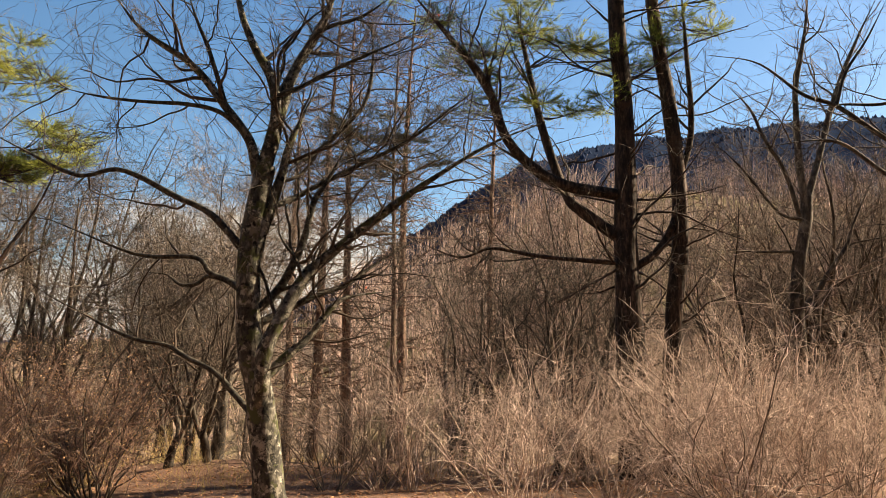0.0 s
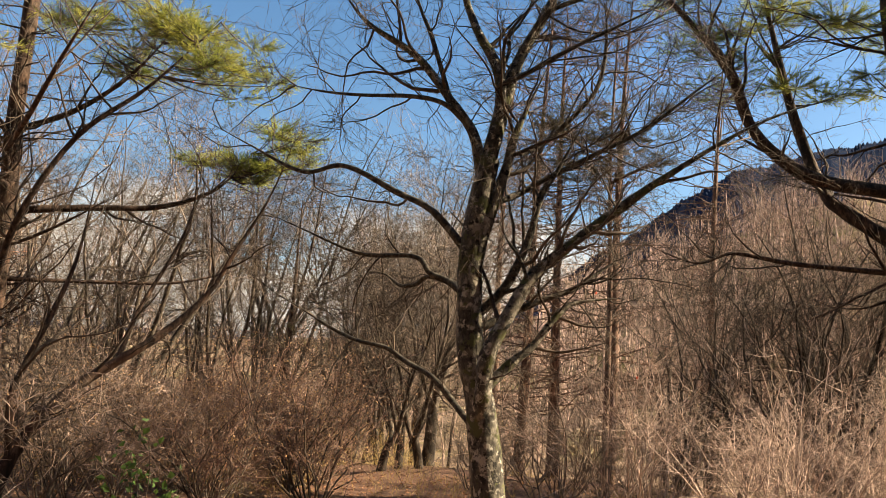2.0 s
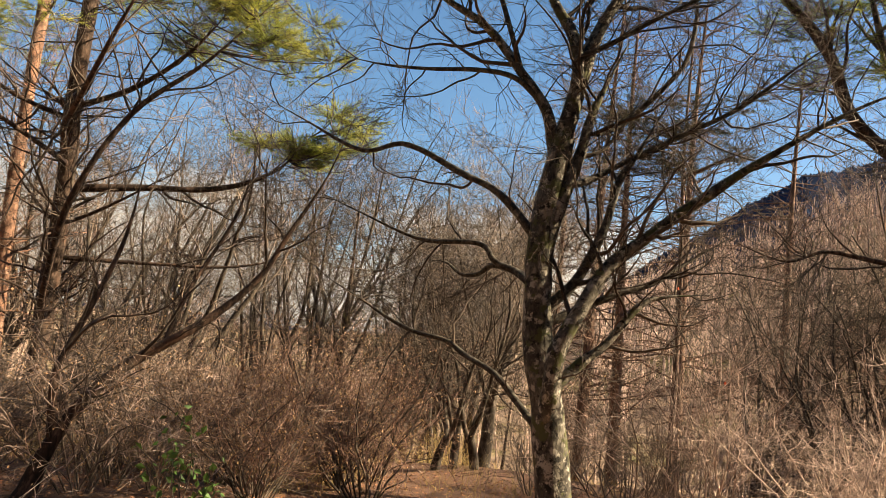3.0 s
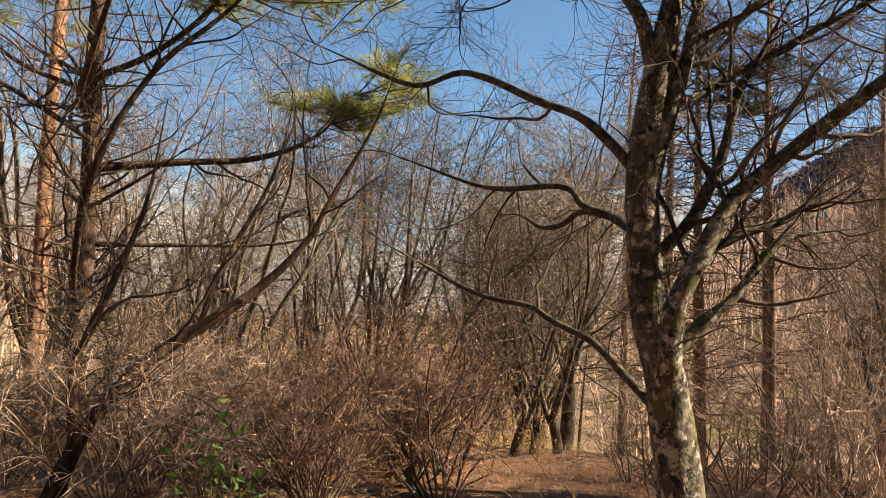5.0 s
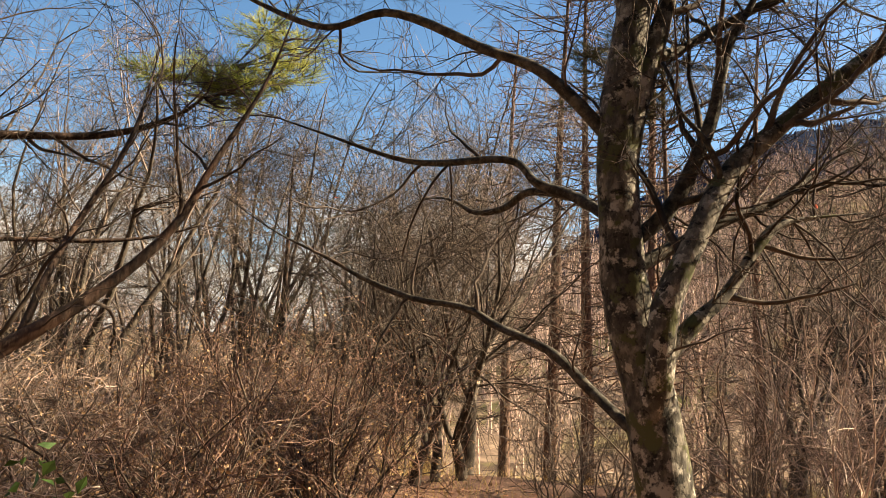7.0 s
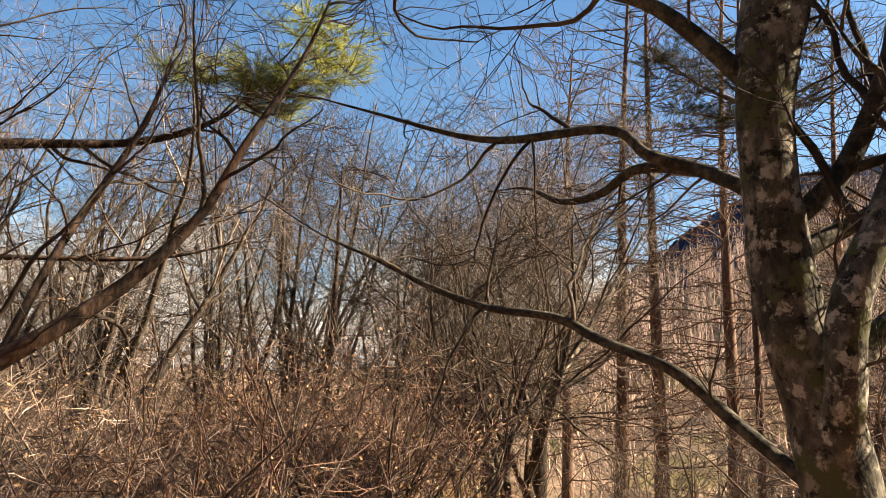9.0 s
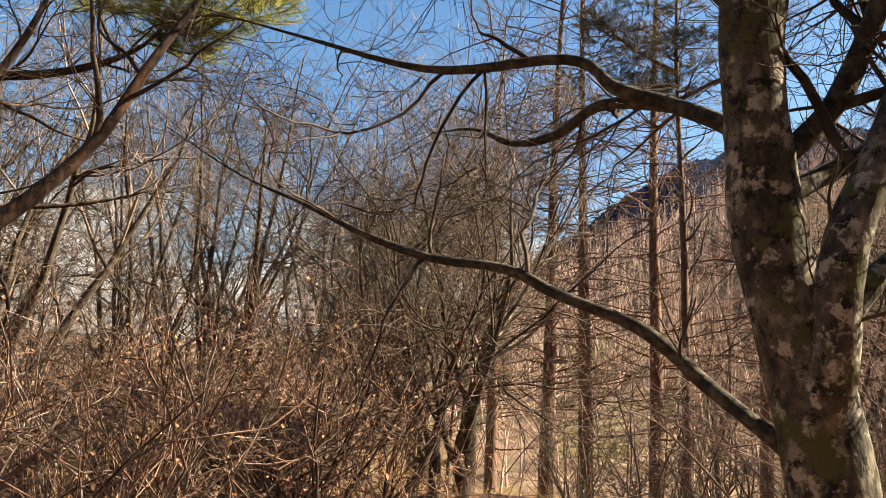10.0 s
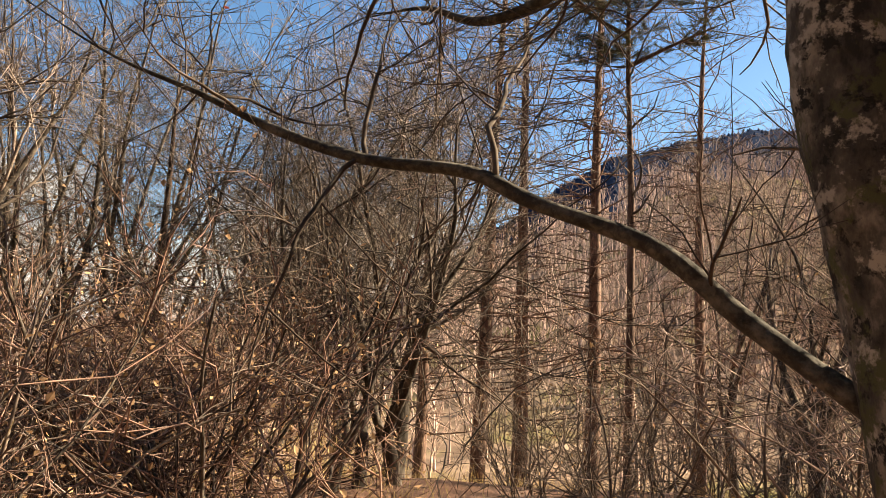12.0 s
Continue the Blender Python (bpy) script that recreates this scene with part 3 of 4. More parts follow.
pine((-10.9, 11.2, gz(-10.9, 11.2)), [(-10.9, 11.2, -0.6), (-10.95, 11.25, 0.7), (-11.0, 11.25, 2.0), (-10.9, 11.05, 4.1), (-10.75, 10.75, 5.6), (-10.7, 10.6, 9.5)],
     [([(-10.9, 11.1, 3.9), (-9.9, 11.7, 4.1), (-8.9, 12.4, 4.3), (-8.2, 13.0, 4.8), (-7.8, 13.4, 5.6)], 0.075, 0.025), ([(-10.95, 11.2, 2.75), (-9.8, 12.0, 2.85), (-8.6, 12.8, 3.0), (-7.6, 13.4, 3.4)], 0.045, 0.015),
      ([(-10.8, 10.8, 5.2), (-9.8, 11.0, 5.6), (-8.8, 11.0, 6.2), (-7.9, 10.8, 6.9)], 0.06, 0.02), ([(-10.85, 10.9, 4.6), (-9.8, 9.8, 4.5), (-8.6, 8.9, 4.7), (-7.6, 8.3, 5.3), (-7.0, 8.2, 6.2)], 0.06, 0.02),
      ([(-10.8, 10.9, 5.0), (-11.6, 10.2, 5.3), (-12.2, 9.4, 5.9)], 0.05, 0.02), ([(-10.9, 11.0, 4.3), (-10.2, 10.0, 4.2), (-9.9, 8.9, 4.3), (-9.9, 7.8, 4.5)], 0.055, 0.02), ([(-10.9, 11.1, 3.3), (-10.0, 10.6, 3.3), (-9.0, 10.4, 3.6), (-8.2, 10.5, 4.1)], 0.04, 0.012),
      ([(-10.95, 11.1, 1.9), (-10.1, 10.3, 2.3), (-9.3, 9.7, 3.4), (-8.6, 9.8, 4.7), (-7.7, 10.1, 5.6), (-6.8, 10.35, 6.7)], 0.06, 0.03)],
     "red pine with dead lower branches and sunlit yellow-green needles", 0.19, 72,
     foliage=[((-7.7, 13.2, 5.25), (1.0, 0.9, 0.22), 420), ((-7.2, 13.2, 5.8), (0.6, 0.8, 0.18), 160), ((-7.9, 10.8, 6.6), (1.5, 1.2, 0.35), 620), ((-6.7, 11.0, 6.1), (0.6, 0.8, 0.35), 220), ((-9.2, 10.4, 7.2), (1.6, 1.4, 0.4), 320), ((-12.0, 10.0, 6.4), (1.2, 1.2, 0.25), 140), ((-10.0, 9.0, 5.6), (1.0, 1.0, 0.2), 110)])
pine((-14.2, 13.2, gz(-14.2, 13.2)), [(-14.0, 13.2, -0.9), (-14.3, 13.2, 2), (-14.6, 13.2, 5), (-14.8, 13.2, 9)], [], "slim red-barked pine at the edge of the wood", 0.17, 24, bark=red_bark, foliage=[((-14.6, 13.2, 7.8), (2, 2, 0.6), 160)])


# the dark needle material paints in the shade on these clumps
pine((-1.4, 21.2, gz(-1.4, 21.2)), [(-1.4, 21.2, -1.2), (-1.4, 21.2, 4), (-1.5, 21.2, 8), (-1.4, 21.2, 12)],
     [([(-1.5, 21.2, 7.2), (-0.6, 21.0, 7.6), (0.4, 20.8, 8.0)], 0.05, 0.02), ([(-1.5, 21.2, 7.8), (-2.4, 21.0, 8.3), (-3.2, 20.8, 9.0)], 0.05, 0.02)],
     "pine with flat clumps of needles, shade put into their dark colour", 0.10, 40, top=0.02, bark=larch_bark, foliage=[((-2.4, 21.0, 8.9), (1.3, 1.2, 0.10), 170), ((-2.4, 21.0, 8.4), (1.6, 1.3, 0.10), 230), ((-1.3, 21.0, 8.2), (1.3, 1.2, 0.10), 180), ((-2.7, 21.0, 7.7), (1.5, 1.2, 0.10), 200), ((-0.5, 21.0, 7.7), (1.2, 1.2, 0.08), 110), ((-0.5, 21.0, 9.1), (0.8, 0.8, 0.1), 80), ((-2.0, 21.0, 7.3), (1.0, 1.0, 0.08), 90)], mat=needle_dark)


def leaning_tree():
    base = (-7.1, 7.75, gz(-7.1, 7.75))
    t = thing("leaning_tree", base, "dark forked tree leaning far over the brush", "tree")
    L = [(*limb_part(t, base, [(-7.1, 7.7, base[2] - 0.1), (-7.05, 7.95, 0.45), (-6.8, 8.35, 1.15), (-6.2, 9.0, 1.85), (-5.8, 9.35, 2.45), (-5.6, 9.55, 3.05), (-5.35, 9.8, 3.8), (-5.2, 10.0, 4.6)], 0.095, 0.004, pine_bark, "trunk", 12, 30, 0.3), 0.8),
         (*limb_part(t, base, [(-7.06, 7.93, 0.4), (-7.15, 7.9, 1.05), (-7.1, 8, 1.5), (-6.95, 8.3, 2.6), (-7.0, 8.5, 3.8)], 0.055, 0.02, pine_bark), 1.0),
         (*limb_part(t, base, [(-6.5, 8.7, 1.5), (-6.5, 9.0, 2.2), (-6.3, 9.4, 3.2), (-6.4, 9.8, 4.2)], 0.035, 0.014, pine_bark), 1.0)]
    twigs_on(L, 3, (0.3, 1.2), twig_dark, t, 5, 0.0, boughs=1.6)


leaning_tree()


def slope_tree():
    """The forked bare tree on the slope beyond the pines."""
    base = (6.45, 14.0, gz(6.45, 14.0))
    t = thing("bare_tree", base, "bare grey tree forking into slender upright stems above the brush", "tree", "bare trees")
    L = [(*limb_part(t, base, [(6.45, 14, base[2] - 0.1), (6.48, 14, 1.2), (6.51, 14, 2.8), (6.57, 14, 3.6), (6.77, 14, 4.5), (6.83, 14, 5.05)], 0.15, 0.10, grey_bark, "trunk", 12, 30, 0.3), 0.3)]
    for pts, r in [([(6.80, 14, 4.9), (6.74, 14, 5.7), (6.74, 14, 6.5), (6.78, 14, 7.3), (7.05, 14, 8.5), (7.2, 14, 9.8)], 0.085),
                   ([(6.83, 14, 5.0), (7.12, 14.1, 5.7), (7.47, 14.2, 6.7), (7.8, 14.3, 7.5), (8.3, 14.4, 8.5), (8.8, 14.5, 9.4)], 0.075),
                   ([(6.72, 14, 4.5), (6.41, 13.9, 5.5), (6.02, 13.8, 6.1), (5.78, 13.8, 6.7), (5.36, 13.7, 7.1)], 0.05),
                   ([(6.78, 14, 4.6), (6.2, 13.8, 4.7), (5.5, 13.6, 5.45), (5.0, 13.5, 5.9)], 0.035),
                   ([(6.70, 14, 4.0), (5.9, 13.8, 3.95), (4.9, 13.6, 3.95)], 0.03),
                   ([(6.55, 14, 2.9), (6.88, 14, 3.2), (7.13, 14, 3.6), (7.5, 14, 4.1), (7.7, 14, 4.6), (8.1, 14, 5.4)], 0.065)]:
        L.append((*limb_part(t, base, pts, r, r * 0.4, grey_bark), 1.0))
    twigs_on(L, 2.2, (0.4, 1.3), twig_grey, t, 4, 0.04, boughs=1.2, angle=(48, 15))


def edge_tree():
    """A tree past the thicket whose branches reach over it."""
    base = (7.4, 9.2, gz(7.4, 9.2))
    t = thing("bare_tree", base, "bare dark tree reaching long thin branches over the thicket", "tree", "bare trees")
    L = [(*limb_part(t, base, [(7.4, 9.2, base[2] - 0.1), (7.35, 9.2, 1.5), (7.3, 9.1, 3.0), (7.4, 9.1, 5.0), (7.5, 9.1, 8.0)], 0.16, 0.06, grey_bark, "trunk", 12, 30, 0.3), 0.2)]
    for pts, r in [([(7.3, 9.1, 3.4), (6.5, 9, 3.8), (5.9, 9, 4.2), (5.37, 9, 4.57), (4.84, 9, 4.95), (4.43, 9, 5.1), (3.9, 9, 5.5), (3.3, 9, 5.6)], 0.045),
                   ([(7.3, 9.1, 2.9), (6.5, 9, 3.4), (5.85, 9, 3.8), (5.4, 9, 4.07), (4.9, 9, 4.45), (4.5, 9, 4.5), (3.9, 9, 4.4)], 0.04),
                   ([(7.4, 9.1, 4.6), (6.6, 9, 4.9), (6.0, 9, 5.1), (5.4, 9, 4.98), (4.9, 9, 4.97), (4.5, 9, 4.93)], 0.035),
                   ([(4.84, 9, 4.95), (5.0, 9, 5.4), (5.3, 9, 5.85), (5.6, 9, 6.4)], 0.025)]:
        L.append((*limb_part(t, base, pts, r, r * 0.4, grey_bark), 0.8))
    twigs_on(L, 2.0, (0.3, 1.1), twig_dark, t, 4, 0.0, boughs=0.8, angle=(55, 16))


slope_tree()
edge_tree()


# ---- kinds that repeat ----
def shrub(stems, tall, spread, bark, twig, leaf=None, leaf_n=0, name="shrub", label="", group="brush", droop=0.0, fine=1.0):
    t = thing(name, (0, 0, 0), label, "shrub", group)
    a = rng.uniform(0, 6.28, stems)
    start = np.stack([np.cos(a), np.sin(a), np.zeros(stems)], -1) * rng.uniform(0.02, 0.22, stems)[:, None]
    way = np.stack([np.cos(a) * spread, np.sin(a) * spread, np.full(stems, 1.0)], -1) + rng.normal(0, 0.18, (stems, 3))
    P, R = grow(start + np.array([0, 0, -0.08]), way, tall * rng.uniform(0.5, 1.1, stems), rng.uniform(0.009, 0.019, stems) * (0.5 + 0.5 * fine), 8, 0.17, -droop, 0.35)
    for k in range(stems):
        part("stem", tubes(P[k:k + 1], R[k:k + 1], 5), bark, t)
    B, RB = sprout(P, R, 5, 0.2, 1.0, (48, 18), (0.4, 1.25), 0.6, 5, 0.22, 0.0, 0.45, least=0.006 * fine)
    C, RC = sprout(B, RB, 4, 0.15, 1.0, (52, 16), (0.2, 0.7), 0.65, 3, 0.24, 0.0, 0.5, least=0.0042 * fine)
    D, RD = sprout(C, RC, 2, 0.2, 1.0, (50, 16), (0.08, 0.32), 0.7, 1, 0.2, 0.0, 0.6, least=0.003 * fine)
    part("crown", joined([tubes(B, RB, 4), tubes(C, RC, 3), tubes(D, RD, 3)]), twig, t, kind="stuff")
    if leaf:
        at = np.concatenate([C[:, 1], C[:, 2], C[:, 3], D[:, 1]])
        at = at[rng.integers(0, len(at), leaf_n)] + rng.normal(0, 0.03, (leaf_n, 3))
        part("foliage", leaves(at, 0.036), leaf, t, "withered leaves still on the twigs", kind="stuff", smooth=False)
    return t


def vase_tree(stems, tall, bark, twig, label, spread=0.25, thick=0.115, fork=1.2, name="bare_tree"):
    t = thing(name, (0, 0, 0), label, "tree", "bare trees")
    P0, R0 = grow(np.array([[0, 0, -0.15]]), np.array([[0.02, 0.0, 1.0]]), np.array([fork]), np.array([thick * 1.5]), 6, 0.05, 0, 0.8)
    part("trunk", tubes(P0, R0 * (1 + 0.4 * np.exp(-np.arange(7) * 1.2)), 10, 0.05), bark, t)
    a = rng.uniform(0, 6.28, stems)
    way = np.stack([np.cos(a) * spread, np.sin(a) * spread, np.ones(stems)], -1) * rng.uniform(0.7, 1.3, (stems, 1))
    way[:, 2] = 1
    P, R = grow(np.repeat(P0[:, -1] - np.array([0, 0, 0.12]), stems, 0), way, (tall - fork) * rng.uniform(0.75, 1.05, stems), rng.uniform(0.6, 1.0, stems) * thick, 12, 0.10, 0.05, 0.15)
    for k in range(stems):
        part("limb", tubes(P[k:k + 1], R[k:k + 1], 7), bark, t)
    A, RA = sprout(P, R, 7, 0.12, 0.92, (50, 18), (0.9, 3.0), 0.5, 7, 0.17, 0.05, 0.25, least=0.013)
    B, RB = sprout(A, RA, 6, 0.15, 1.0, (44, 16), (0.5, 1.6), 0.5, 4, 0.22, 0.03, 0.35, least=0.0065)
    C, RC = sprout(B, RB, 4, 0.1, 1.0, (44, 16), (0.3, 0.95), 0.65, 2, 0.2, 0.03, 0.5, least=0.005)
    D, RD = sprout(C, RC, 2, 0.2, 1.0, (40, 15), (0.15, 0.55), 0.7, 1, 0.2, 0.02, 0.6, least=0.004)
    part("crown", joined([tubes(A, RA, 4), tubes(B, RB, 3), tubes(C, RC, 3), tubes(D, RD, 3)]), twig, t, kind="stuff")
    return t


def larch(tall, label):
    t = thing("larch_tree", (0, 0, 0), label, "tree", "larches")
    P, R = grow(np.array([[0, 0, -0.2]]), np.array([[0.0, 0.01, 1.0]]), np.array([tall]), np.array([0.21]), 14, 0.012, 0, 0.12)
    part("trunk", tubes(P, R, 10, 0.03), larch_bark, t)
    B, RB = sprout(P, R, 130, 0.12, 1.0, (85, 9), (0.9, 3.0), 0.17, 7, 0.08, 0.015, 0.35, flat=0.5, least=0.024)
    C, RC = sprout(B, RB, 10, 0.15, 1.0, (55, 15), (0.2, 0.7), 0.5, 3, 0.15, -0.05, 0.4, least=0.009)
    part("branchwork", joined([tubes(B, RB, 4), tubes(C, RC, 3)]), larch_bark, t, kind="stuff")
    return t


def dark_conifer(tall, label):
    t = thing("conifer", (0, 0, 0), label, "tree", "conifers")
    P, R = grow(np.array([[0, 0, -0.2]]), np.array([[0.0, 0.01, 1.0]]), np.array([tall]), np.array([0.15]), 12, 0.015, 0, 0.12)
    part("trunk", tubes(P, R, 9, 0.03), pine_bark, t)
    B, RB = sprout(P, R, 34, 0.3, 1.0, (84, 7), (1.2, 3.2), 0.16, 6, 0.07, 0.03, 0.25, flat=0.7, least=0.009)
    C, RC = sprout(B, RB, 8, 0.3, 1.0, (50, 15), (0.2, 0.6), 0.5, 3, 0.15, 0.02, 0.4, least=0.004)
    part("branchwork", joined([tubes(B, RB, 4), tubes(C, RC, 3)]), pine_bark, t, kind="stuff")
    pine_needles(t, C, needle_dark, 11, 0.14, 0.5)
    return t


def plant(src, spots):
    for i, (x, y, s, turn) in enumerate(spots):
        m = pose(x, y, gz(x, y), 0, 0, turn) @ Matrix.Diagonal((s, s, s, 1))
        if i == 0:
            src.matrix_basis = m
        else:
            copy_thing(src, m)


def scatter(n, x0, x1, y0, y1, s0, s1, keep=lambda x, y: True):
    out = []
    while len(out) < n:
        x, y = rng.uniform(x0, x1), rng.uniform(y0, y1)
        if keep(x, y):
            out.append((x, y, rng.uniform(s0, s1), rng.uniform(0, 360)))
    return out


def open_side(x, y):
    """Keeps a gap in the thicket on the beech's sunny side."""
    return abs((x + 2.2) * 0.41 - (y - 9.4) * 0.91) > 0.85 or x > 2.5


tan = [shrub(12, 2.7, 0.35, twig_tan, twig_tan, label="leafless tan shrub with many thin stems", fine=0.75) for _ in range(3)]
grey = [shrub(10, 2.6, 0.5, twig_grey, twig_tan, label="leafless grey-brown shrub with arching twigs", fine=0.75) for _ in range(2)]
red = [shrub(17, 2.1, 0.5, grey_bark, twig_red, dead_leaf, 900, label="russet shrub with withered leaves on its twigs") for _ in range(2)]
mid_brush = shrub(9, 2.3, 0.55, twig_grey, twig_grey, dead_leaf, 160, label="pale crooked-stemmed shrub behind the beech")
# thicket beyond the beech, on its open side
fixed = [[(-0.4, 11.6, 0.9, 15), (0.7, 9.0, 0.8, 130)], [(1.4, 12.3, 0.95, 60), (1.1, 9.5, 0.85, 220)], [(-1.0, 11.9, 0.85, 300), (2.2, 10.0, 0.9, 75)]]
for k, sh in enumerate(tan):
    plant(sh, fixed[k] + scatter(6, -1.2, 6.5, 9.9 + k, 12.3 + k, 0.75, 1.1, open_side))
plant(mid_brush, [(-1.6, 11.6, 0.8, 0), (-2.6, 12.3, 0.85, 80), (-0.8, 12.7, 0.8, 160), (-3.1, 13.5, 0.9, 210), (-1.8, 13.9, 0.9, 300), (0.3, 13.3, 0.85, 45), (-2.4, 15.5, 0.9, 10), (-0.6, 15.2, 0.9, 100), (-3.4, 17.5, 1.0, 190), (-1.4, 17.8, 1.0, 250), (0.8, 17.0, 1.0, 330)])
for k, sh in enumerate(grey):
    plant(sh, scatter(7, 1.5, 9.0, 7.6, 14, 0.75, 1.1, lambda x, y: x > 0.32 * y - 0.3))
plant(red[0], [(-4.8, 10.9, 1.0, 20), (-5.6, 11.8, 0.95, 140), (-6.3, 12.2, 0.9, 200), (-5.7, 13.0, 1.0, 80), (-7.2, 13.0, 1.0, 310), (-6.5, 13.8, 1.1, 10)])
plant(red[1], [(-5.4, 9.3, 0.85, 50), (-6.6, 10.6, 0.95, 170), (-7.6, 11.6, 1.0, 260), (-8.6, 12.4, 1.0, 33)])
mixed = [shrub(13, 2.3, 0.35, twig_grey, w, dead_leaf, 600, label="thin grey shrub with a few dead leaves") for w in (twig_tan, twig_grey)]
plant(mixed[0], [(-6.9, 8.3, 0.8, 0), (-6.5, 8.95, 0.9, 70)] + scatter(9, -12, -6, 9.5, 14, 0.8, 1.2))
plant(mixed[1], [(-7.9, 7.2, 0.9, 0), (-5.6, 9.6, 0.8, 70), (-8.4, 7.0, 1, 30)] + scatter(9, -13, -7, 8.0, 13, 0.8, 1.2, lambda x, y: x < -0.75 * y))



def green_bush():
    t = thing("evergreen_bush", (-5.2, 7.7, gz(-5.2, 7.7)), "small evergreen bush with broad green leaves", "bush")
    n = 7
    P, R = grow(np.zeros((n, 3)) - np.array([0, 0, 0.05]), rng.normal(0, 0.35, (n, 3)) + np.array([0, 0, 1.0]), rng.uniform(0.7, 1.15, n), np.full(n, 0.006), 5, 0.15, 0.0, 0.4)
    for k in range(n):
        part("stem", tubes(P[k:k + 1], R[k:k + 1], 5), twig_dark, t)
    at = np.concatenate([P[:, 3], P[:, 4], P[:, 5]])
    at = at[rng.integers(0, len(at), 110)] + rng.normal(0, 0.07, (110, 3))
    part("foliage", leaves(at, 0.085), bush_leaf, t, "broad green leaves", kind="stuff", smooth=False)


green_bush()

bare = [vase_tree(5, 10, grey_bark, twig_grey, "bare many-stemmed tree with upswept branches", 0.42, 0.085), vase_tree(4, 10.5, grey_bark, twig_dark, "bare grey tree forking low into upright stems", 0.42, 0.09, 1.6),
        vase_tree(3, 8.5, grey_bark, twig_grey, "slight bare tree forking above the brush", 0.4, 0.10, 1.0), vase_tree(4, 11, grey_bark, twig_red, "tall bare tree with a fine reddish crown", 0.32, 0.09, 2.5)]
forked = vase_tree(4, 6.5, grey_bark, twig_grey, "low-forked bare tree among russet shrubs", 0.55, 0.095, 1.5)
plant(forked, [(-5.0, 17.4, 1.0, 0), (8.2, 17, 1.25, 10)])
small = vase_tree(3, 4.5, grey_bark, twig_dark, "small dark tree forking near the ground", 0.45, 0.06, 0.75)
plant(small, [(-5.35, 15.4, 1.0, 0), (-5.1, 15.7, 1.0, 100), (-4.75, 15.9, 1.05, 200), (2.1, 14.4, 0.9, 60), (2.7, 15.2, 0.9, 120), (1.2, 15.4, 0.9, 10), (9.4, 16, 1.3, 50)])


def clear(x, y):
    return math.hypot(x + 2.5, y - 4) > 11


plant(bare[0], [(-8.4, 21, 1.05, 90), (-11.5, 22, 1.1, 200), (-7.6, 25, 1.15, 20), (-9.5, 28, 1.2, 120), (-13, 25, 1.2, 45)] + scatter(4, -26, -6, 22, 34, 0.9, 1.2, clear) + scatter(4, -30, -15, 13, 26, 0.85, 1.15, clear))
plant(bare[1], [(-9.5, 18.6, 0.85, 30), (-7.2, 19.8, 0.8, 150), (-11.4, 17.6, 0.85, 250), (-6.4, 18.2, 0.7, 80), (-8.3, 22.4, 0.95, 190), (-10, 17, 0.9, 0), (-12.5, 16.5, 0.95, 120), (-14.5, 18.5, 1.0, 60), (-9.2, 24, 1.1, 10), (-17, 20, 1.0, 300), (-20, 18, 1.0, 10)] + scatter(3, -24, -11, 16, 26, 0.8, 1.1, lambda x, y: clear(x, y) and x < -0.55 * y))
plant(bare[2], [(-11, 14.8, 1.0, 40), (-13, 14, 1.0, 140), (6.2, 15.5, 0.75, 200), (5, 20, 0.9, 80), (0.5, 19, 0.6, 0), (3.5, 18, 0.75, 60)] + scatter(7, -1, 12, 16, 24, 0.65, 0.9))
plant(bare[3], [(1.5, 25, 0.8, 30), (0.4, 29, 0.85, 130), (-16, 15, 1.0, 10), (-18, 23, 1.1, 70)] + scatter(9, 0.5, 13, 19, 31, 0.78, 0.98))
lar = larch(17, "tall leafless larch with tiers of thin drooping branches")
plant(lar, [(-4.3, 26, 1.0, 0), (-3.3, 26.5, 1.0, 100), (-1.5, 27, 1.05, 33), (-6.6, 33, 1.1, 66), (1.8, 30, 1.0, 10)])
con = dark_conifer(9, "dark thin-needled conifer standing among bare trees")
plant(con, [(-8.8, 17.8, 0.72, 0), (-10.4, 20.6, 0.85, 120), (-8.0, 25, 0.7, 40), (-11.5, 27, 0.8, 90), (-15.5, 24, 0.7, 10), (-7.4, 29, 0.75, 60)])


# ---- far woods on the valley sides ----
def far_woods(n):
    az = np.radians(rng.uniform(-72, 48, n))
    r = 30 + 95 * rng.uniform(0, 1, n) ** 1.1
    x, y = r * np.sin(az) - 1, r * np.cos(az) + 4
    keep = np.hypot(x + 1, y - 4) > 29
    x, y, r = x[keep], y[keep], r[keep]
    b = np.stack([x, y, height(x, y) - 0.3], -1)
    tall = rng.uniform(4.5, 8.5, len(b))
    P, R = grow(b, np.tile(np.array([[0, 0, 1.0]]), (len(b), 1)), tall, 0.05 + 0.0006 * r, 5, 0.08, 0.05, 0.25)
    B, RB = sprout(P, R, 8, 0.2, 1.0, (42, 14), (0.9, 2.4), 0.5, 3, 0.15, 0.1, 0.4, least=0.028)
    C, RC = sprout(B, RB, 2, 0.2, 1.0, (40, 14), (0.4, 1.1), 0.55, 2, 0.15, 0.05, 0.5, least=0.02)
    ob = new("far_woods", quad_mesh("far_woods", *joined([tubes(P, R, 4), tubes(B, RB, 3), tubes(C, RC, 3)]), hill_twig))
    tagged(ob, "bare brown woodland on the far valley sides", "woodland", kind="stuff")


far_woods(430)


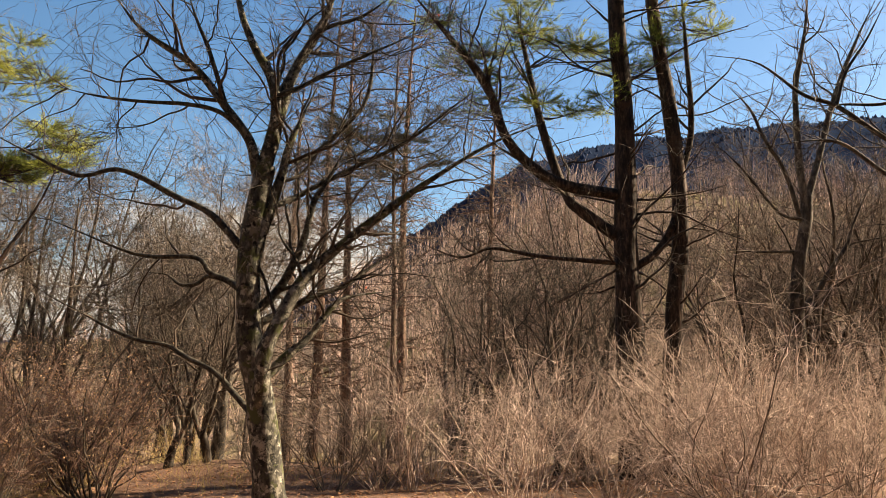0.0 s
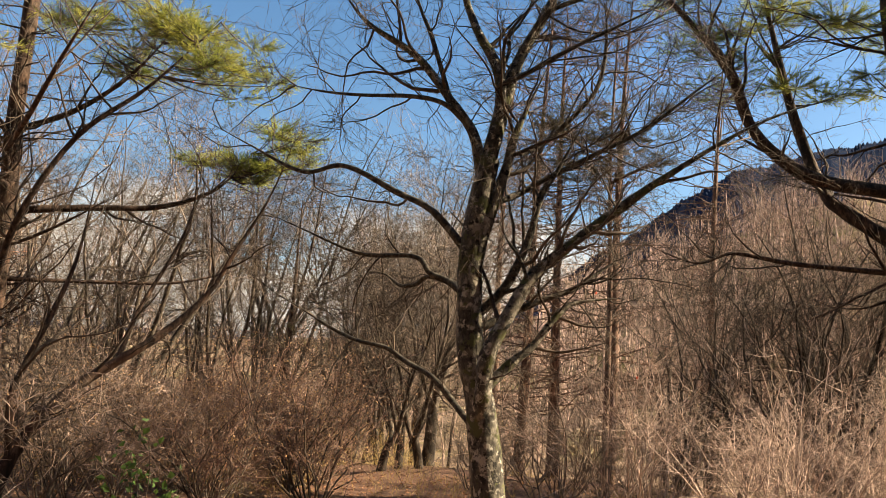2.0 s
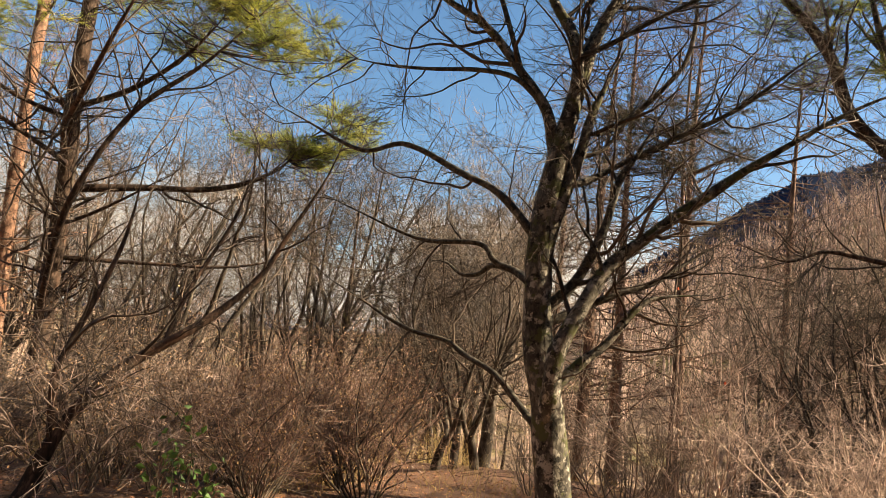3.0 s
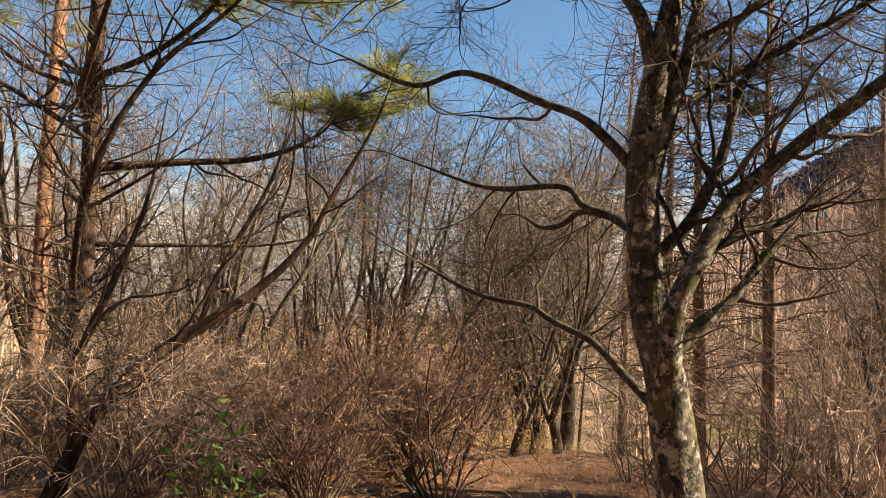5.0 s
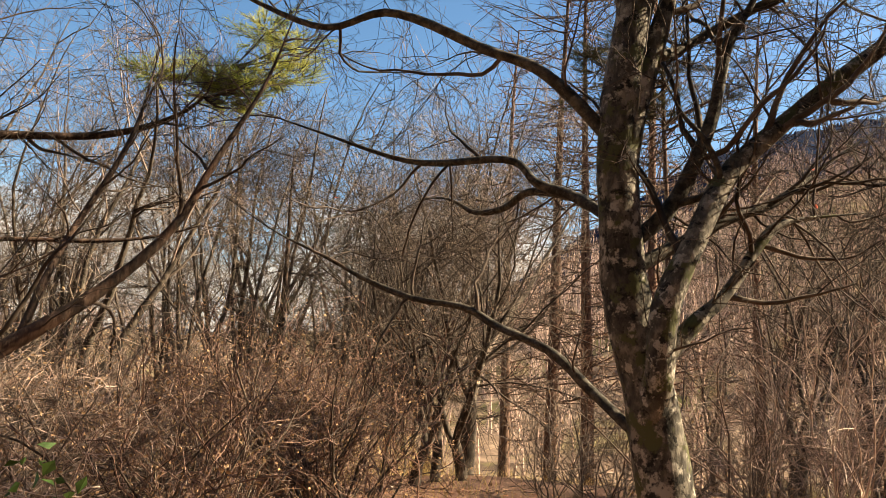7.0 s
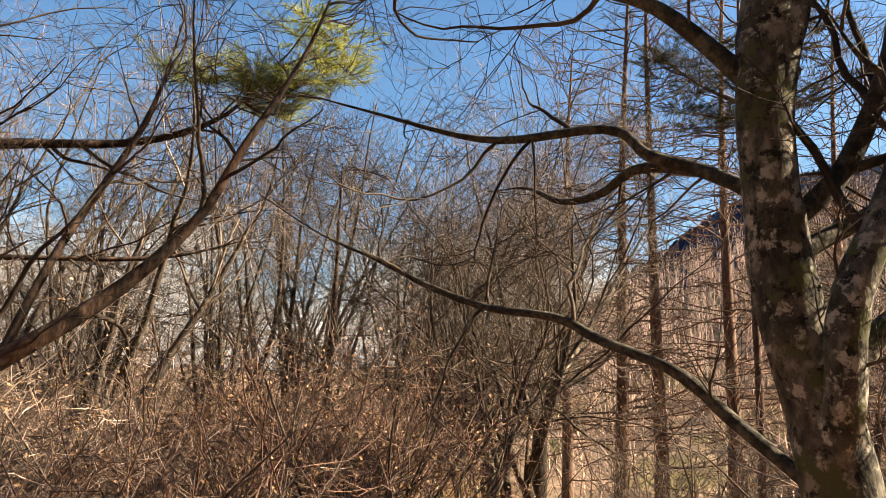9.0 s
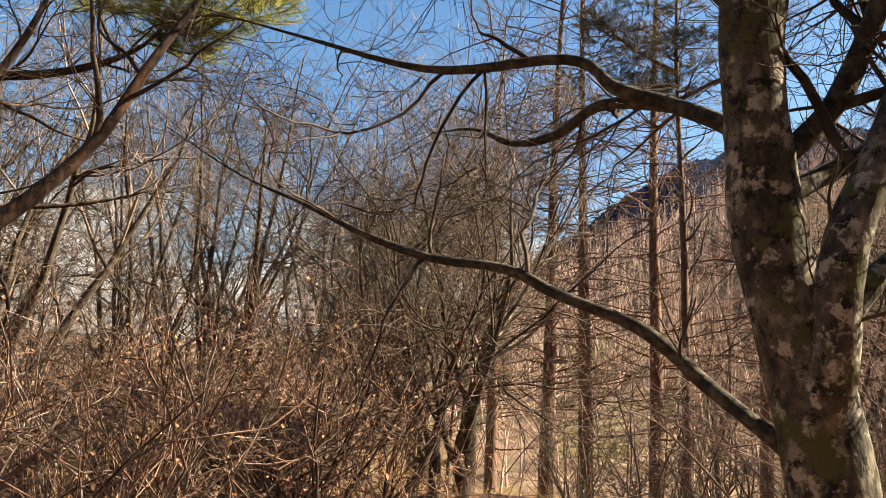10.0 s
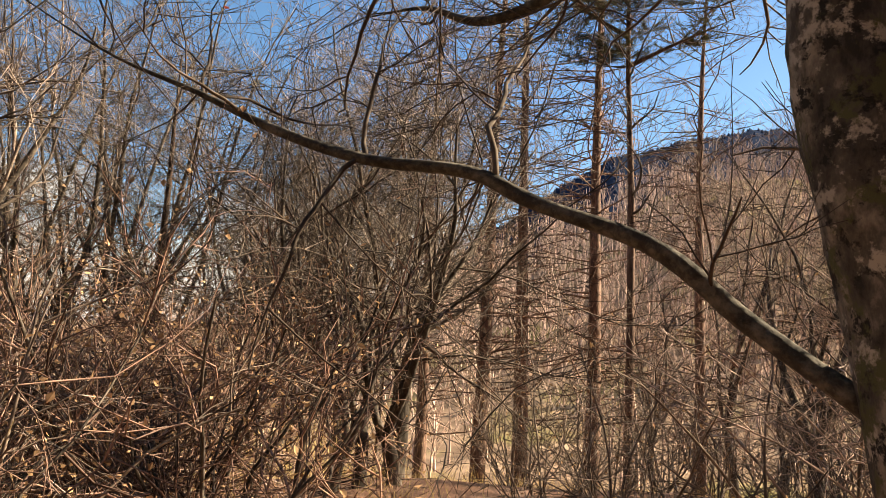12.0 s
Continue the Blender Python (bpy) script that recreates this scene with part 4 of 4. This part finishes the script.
def hill_woods(n):
    """Bare trees far up the near hillside."""
    az, r = np.radians(rng.uniform(-8, 45, n)), 62 + 90 * rng.uniform(0, 1, n)
    x, y = r * np.sin(az), r * np.cos(az)
    b = np.stack([x, y, height(x, y) - 0.4], -1)
    P, R = grow(b, np.tile(np.array([[0, 0, 1.0]]), (n, 1)), rng.uniform(4, 8, n), 0.04 + 0.0006 * r, 3, 0.08, 0.05, 0.3)
    B, RB = sprout(P, R, 7, 0.2, 1.0, (42, 14), (0.9, 2.6), 0.6, 2, 0.15, 0.1, 0.5, least=0.035)
    tagged(new("hill_woods", quad_mesh("hill_woods", *joined([tubes(P, R, 3), tubes(B, RB, 3)]), hill_twig)), "bare reddish-brown woodland on the hillside", "woodland", kind="stuff")


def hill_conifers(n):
    """Dark evergreen tops on the far hill, with distance haze put into their blue."""
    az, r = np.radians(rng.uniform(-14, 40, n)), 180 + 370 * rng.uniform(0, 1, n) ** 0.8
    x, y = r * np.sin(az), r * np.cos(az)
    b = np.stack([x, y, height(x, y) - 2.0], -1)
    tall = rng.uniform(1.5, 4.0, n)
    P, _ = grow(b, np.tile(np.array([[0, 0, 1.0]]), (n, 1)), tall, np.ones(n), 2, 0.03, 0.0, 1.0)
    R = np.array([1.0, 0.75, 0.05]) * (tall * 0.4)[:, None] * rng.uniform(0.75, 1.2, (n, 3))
    tagged(new("hill_conifers", quad_mesh("hill_conifers", *tubes(P, R, 4, 0.12), woods_haze_blue)), "dark evergreen forest on the far hill, distance haze put into its blue colour", "woodland", kind="stuff")


hill_woods(1200)
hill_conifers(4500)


def leaf_litter(n):
    x, y = rng.uniform(-9, 5, n), rng.uniform(-2, 15, n)
    at = np.stack([x, y, height(x, y) + rng.uniform(0.005, 0.025, n)], -1)
    v, q = leaves(at, 0.06, 0.0)
    c = np.repeat(at, 5, 0)
    v = c + (v - c) * np.array([1, 1, 0.35])
    tagged(new("leaf_litter", quad_mesh("leaf_litter", v, q, fallen_leaf, False)), "orange-brown fallen leaves strewn over the ground", "fallen leaves", kind="stuff")


leaf_litter(22000)


def grass(n, x0, x1, y0, deep, low, tall, thick, label):
    x, y = rng.uniform(x0, x1, n), y0 + deep * rng.uniform(0, 1, n) ** 0.7
    keep = np.sin(x * 1.3) * np.sin(y * 0.9 + x) > 0.1 - 0.3 * rng.uniform(0, 1, n)
    x, y = x[keep], y[keep]
    b = np.stack([x, y, height(x, y) - 0.01], -1)
    P, R = grow(b, rng.normal(0, 0.35, (len(b), 3)) + np.array([0, 0, 1.0]), rng.uniform(low, tall, len(b)), np.full(len(b), thick), 3, 0.15, -0.1, 0.3)
    tagged(new("dry_grass", quad_mesh("dry_grass", *tubes(P, R, 3), dry_grass)), label, "grass", kind="stuff")


grass(11000, -9, 8, 10, 17, 0.12, 0.4, 0.003, "straw-yellow dry grass between the trees")
grass(8000, -16, -5.5, 9.6, 9, 0.4, 1.3, 0.004, "tall straw-yellow grass behind the brush")
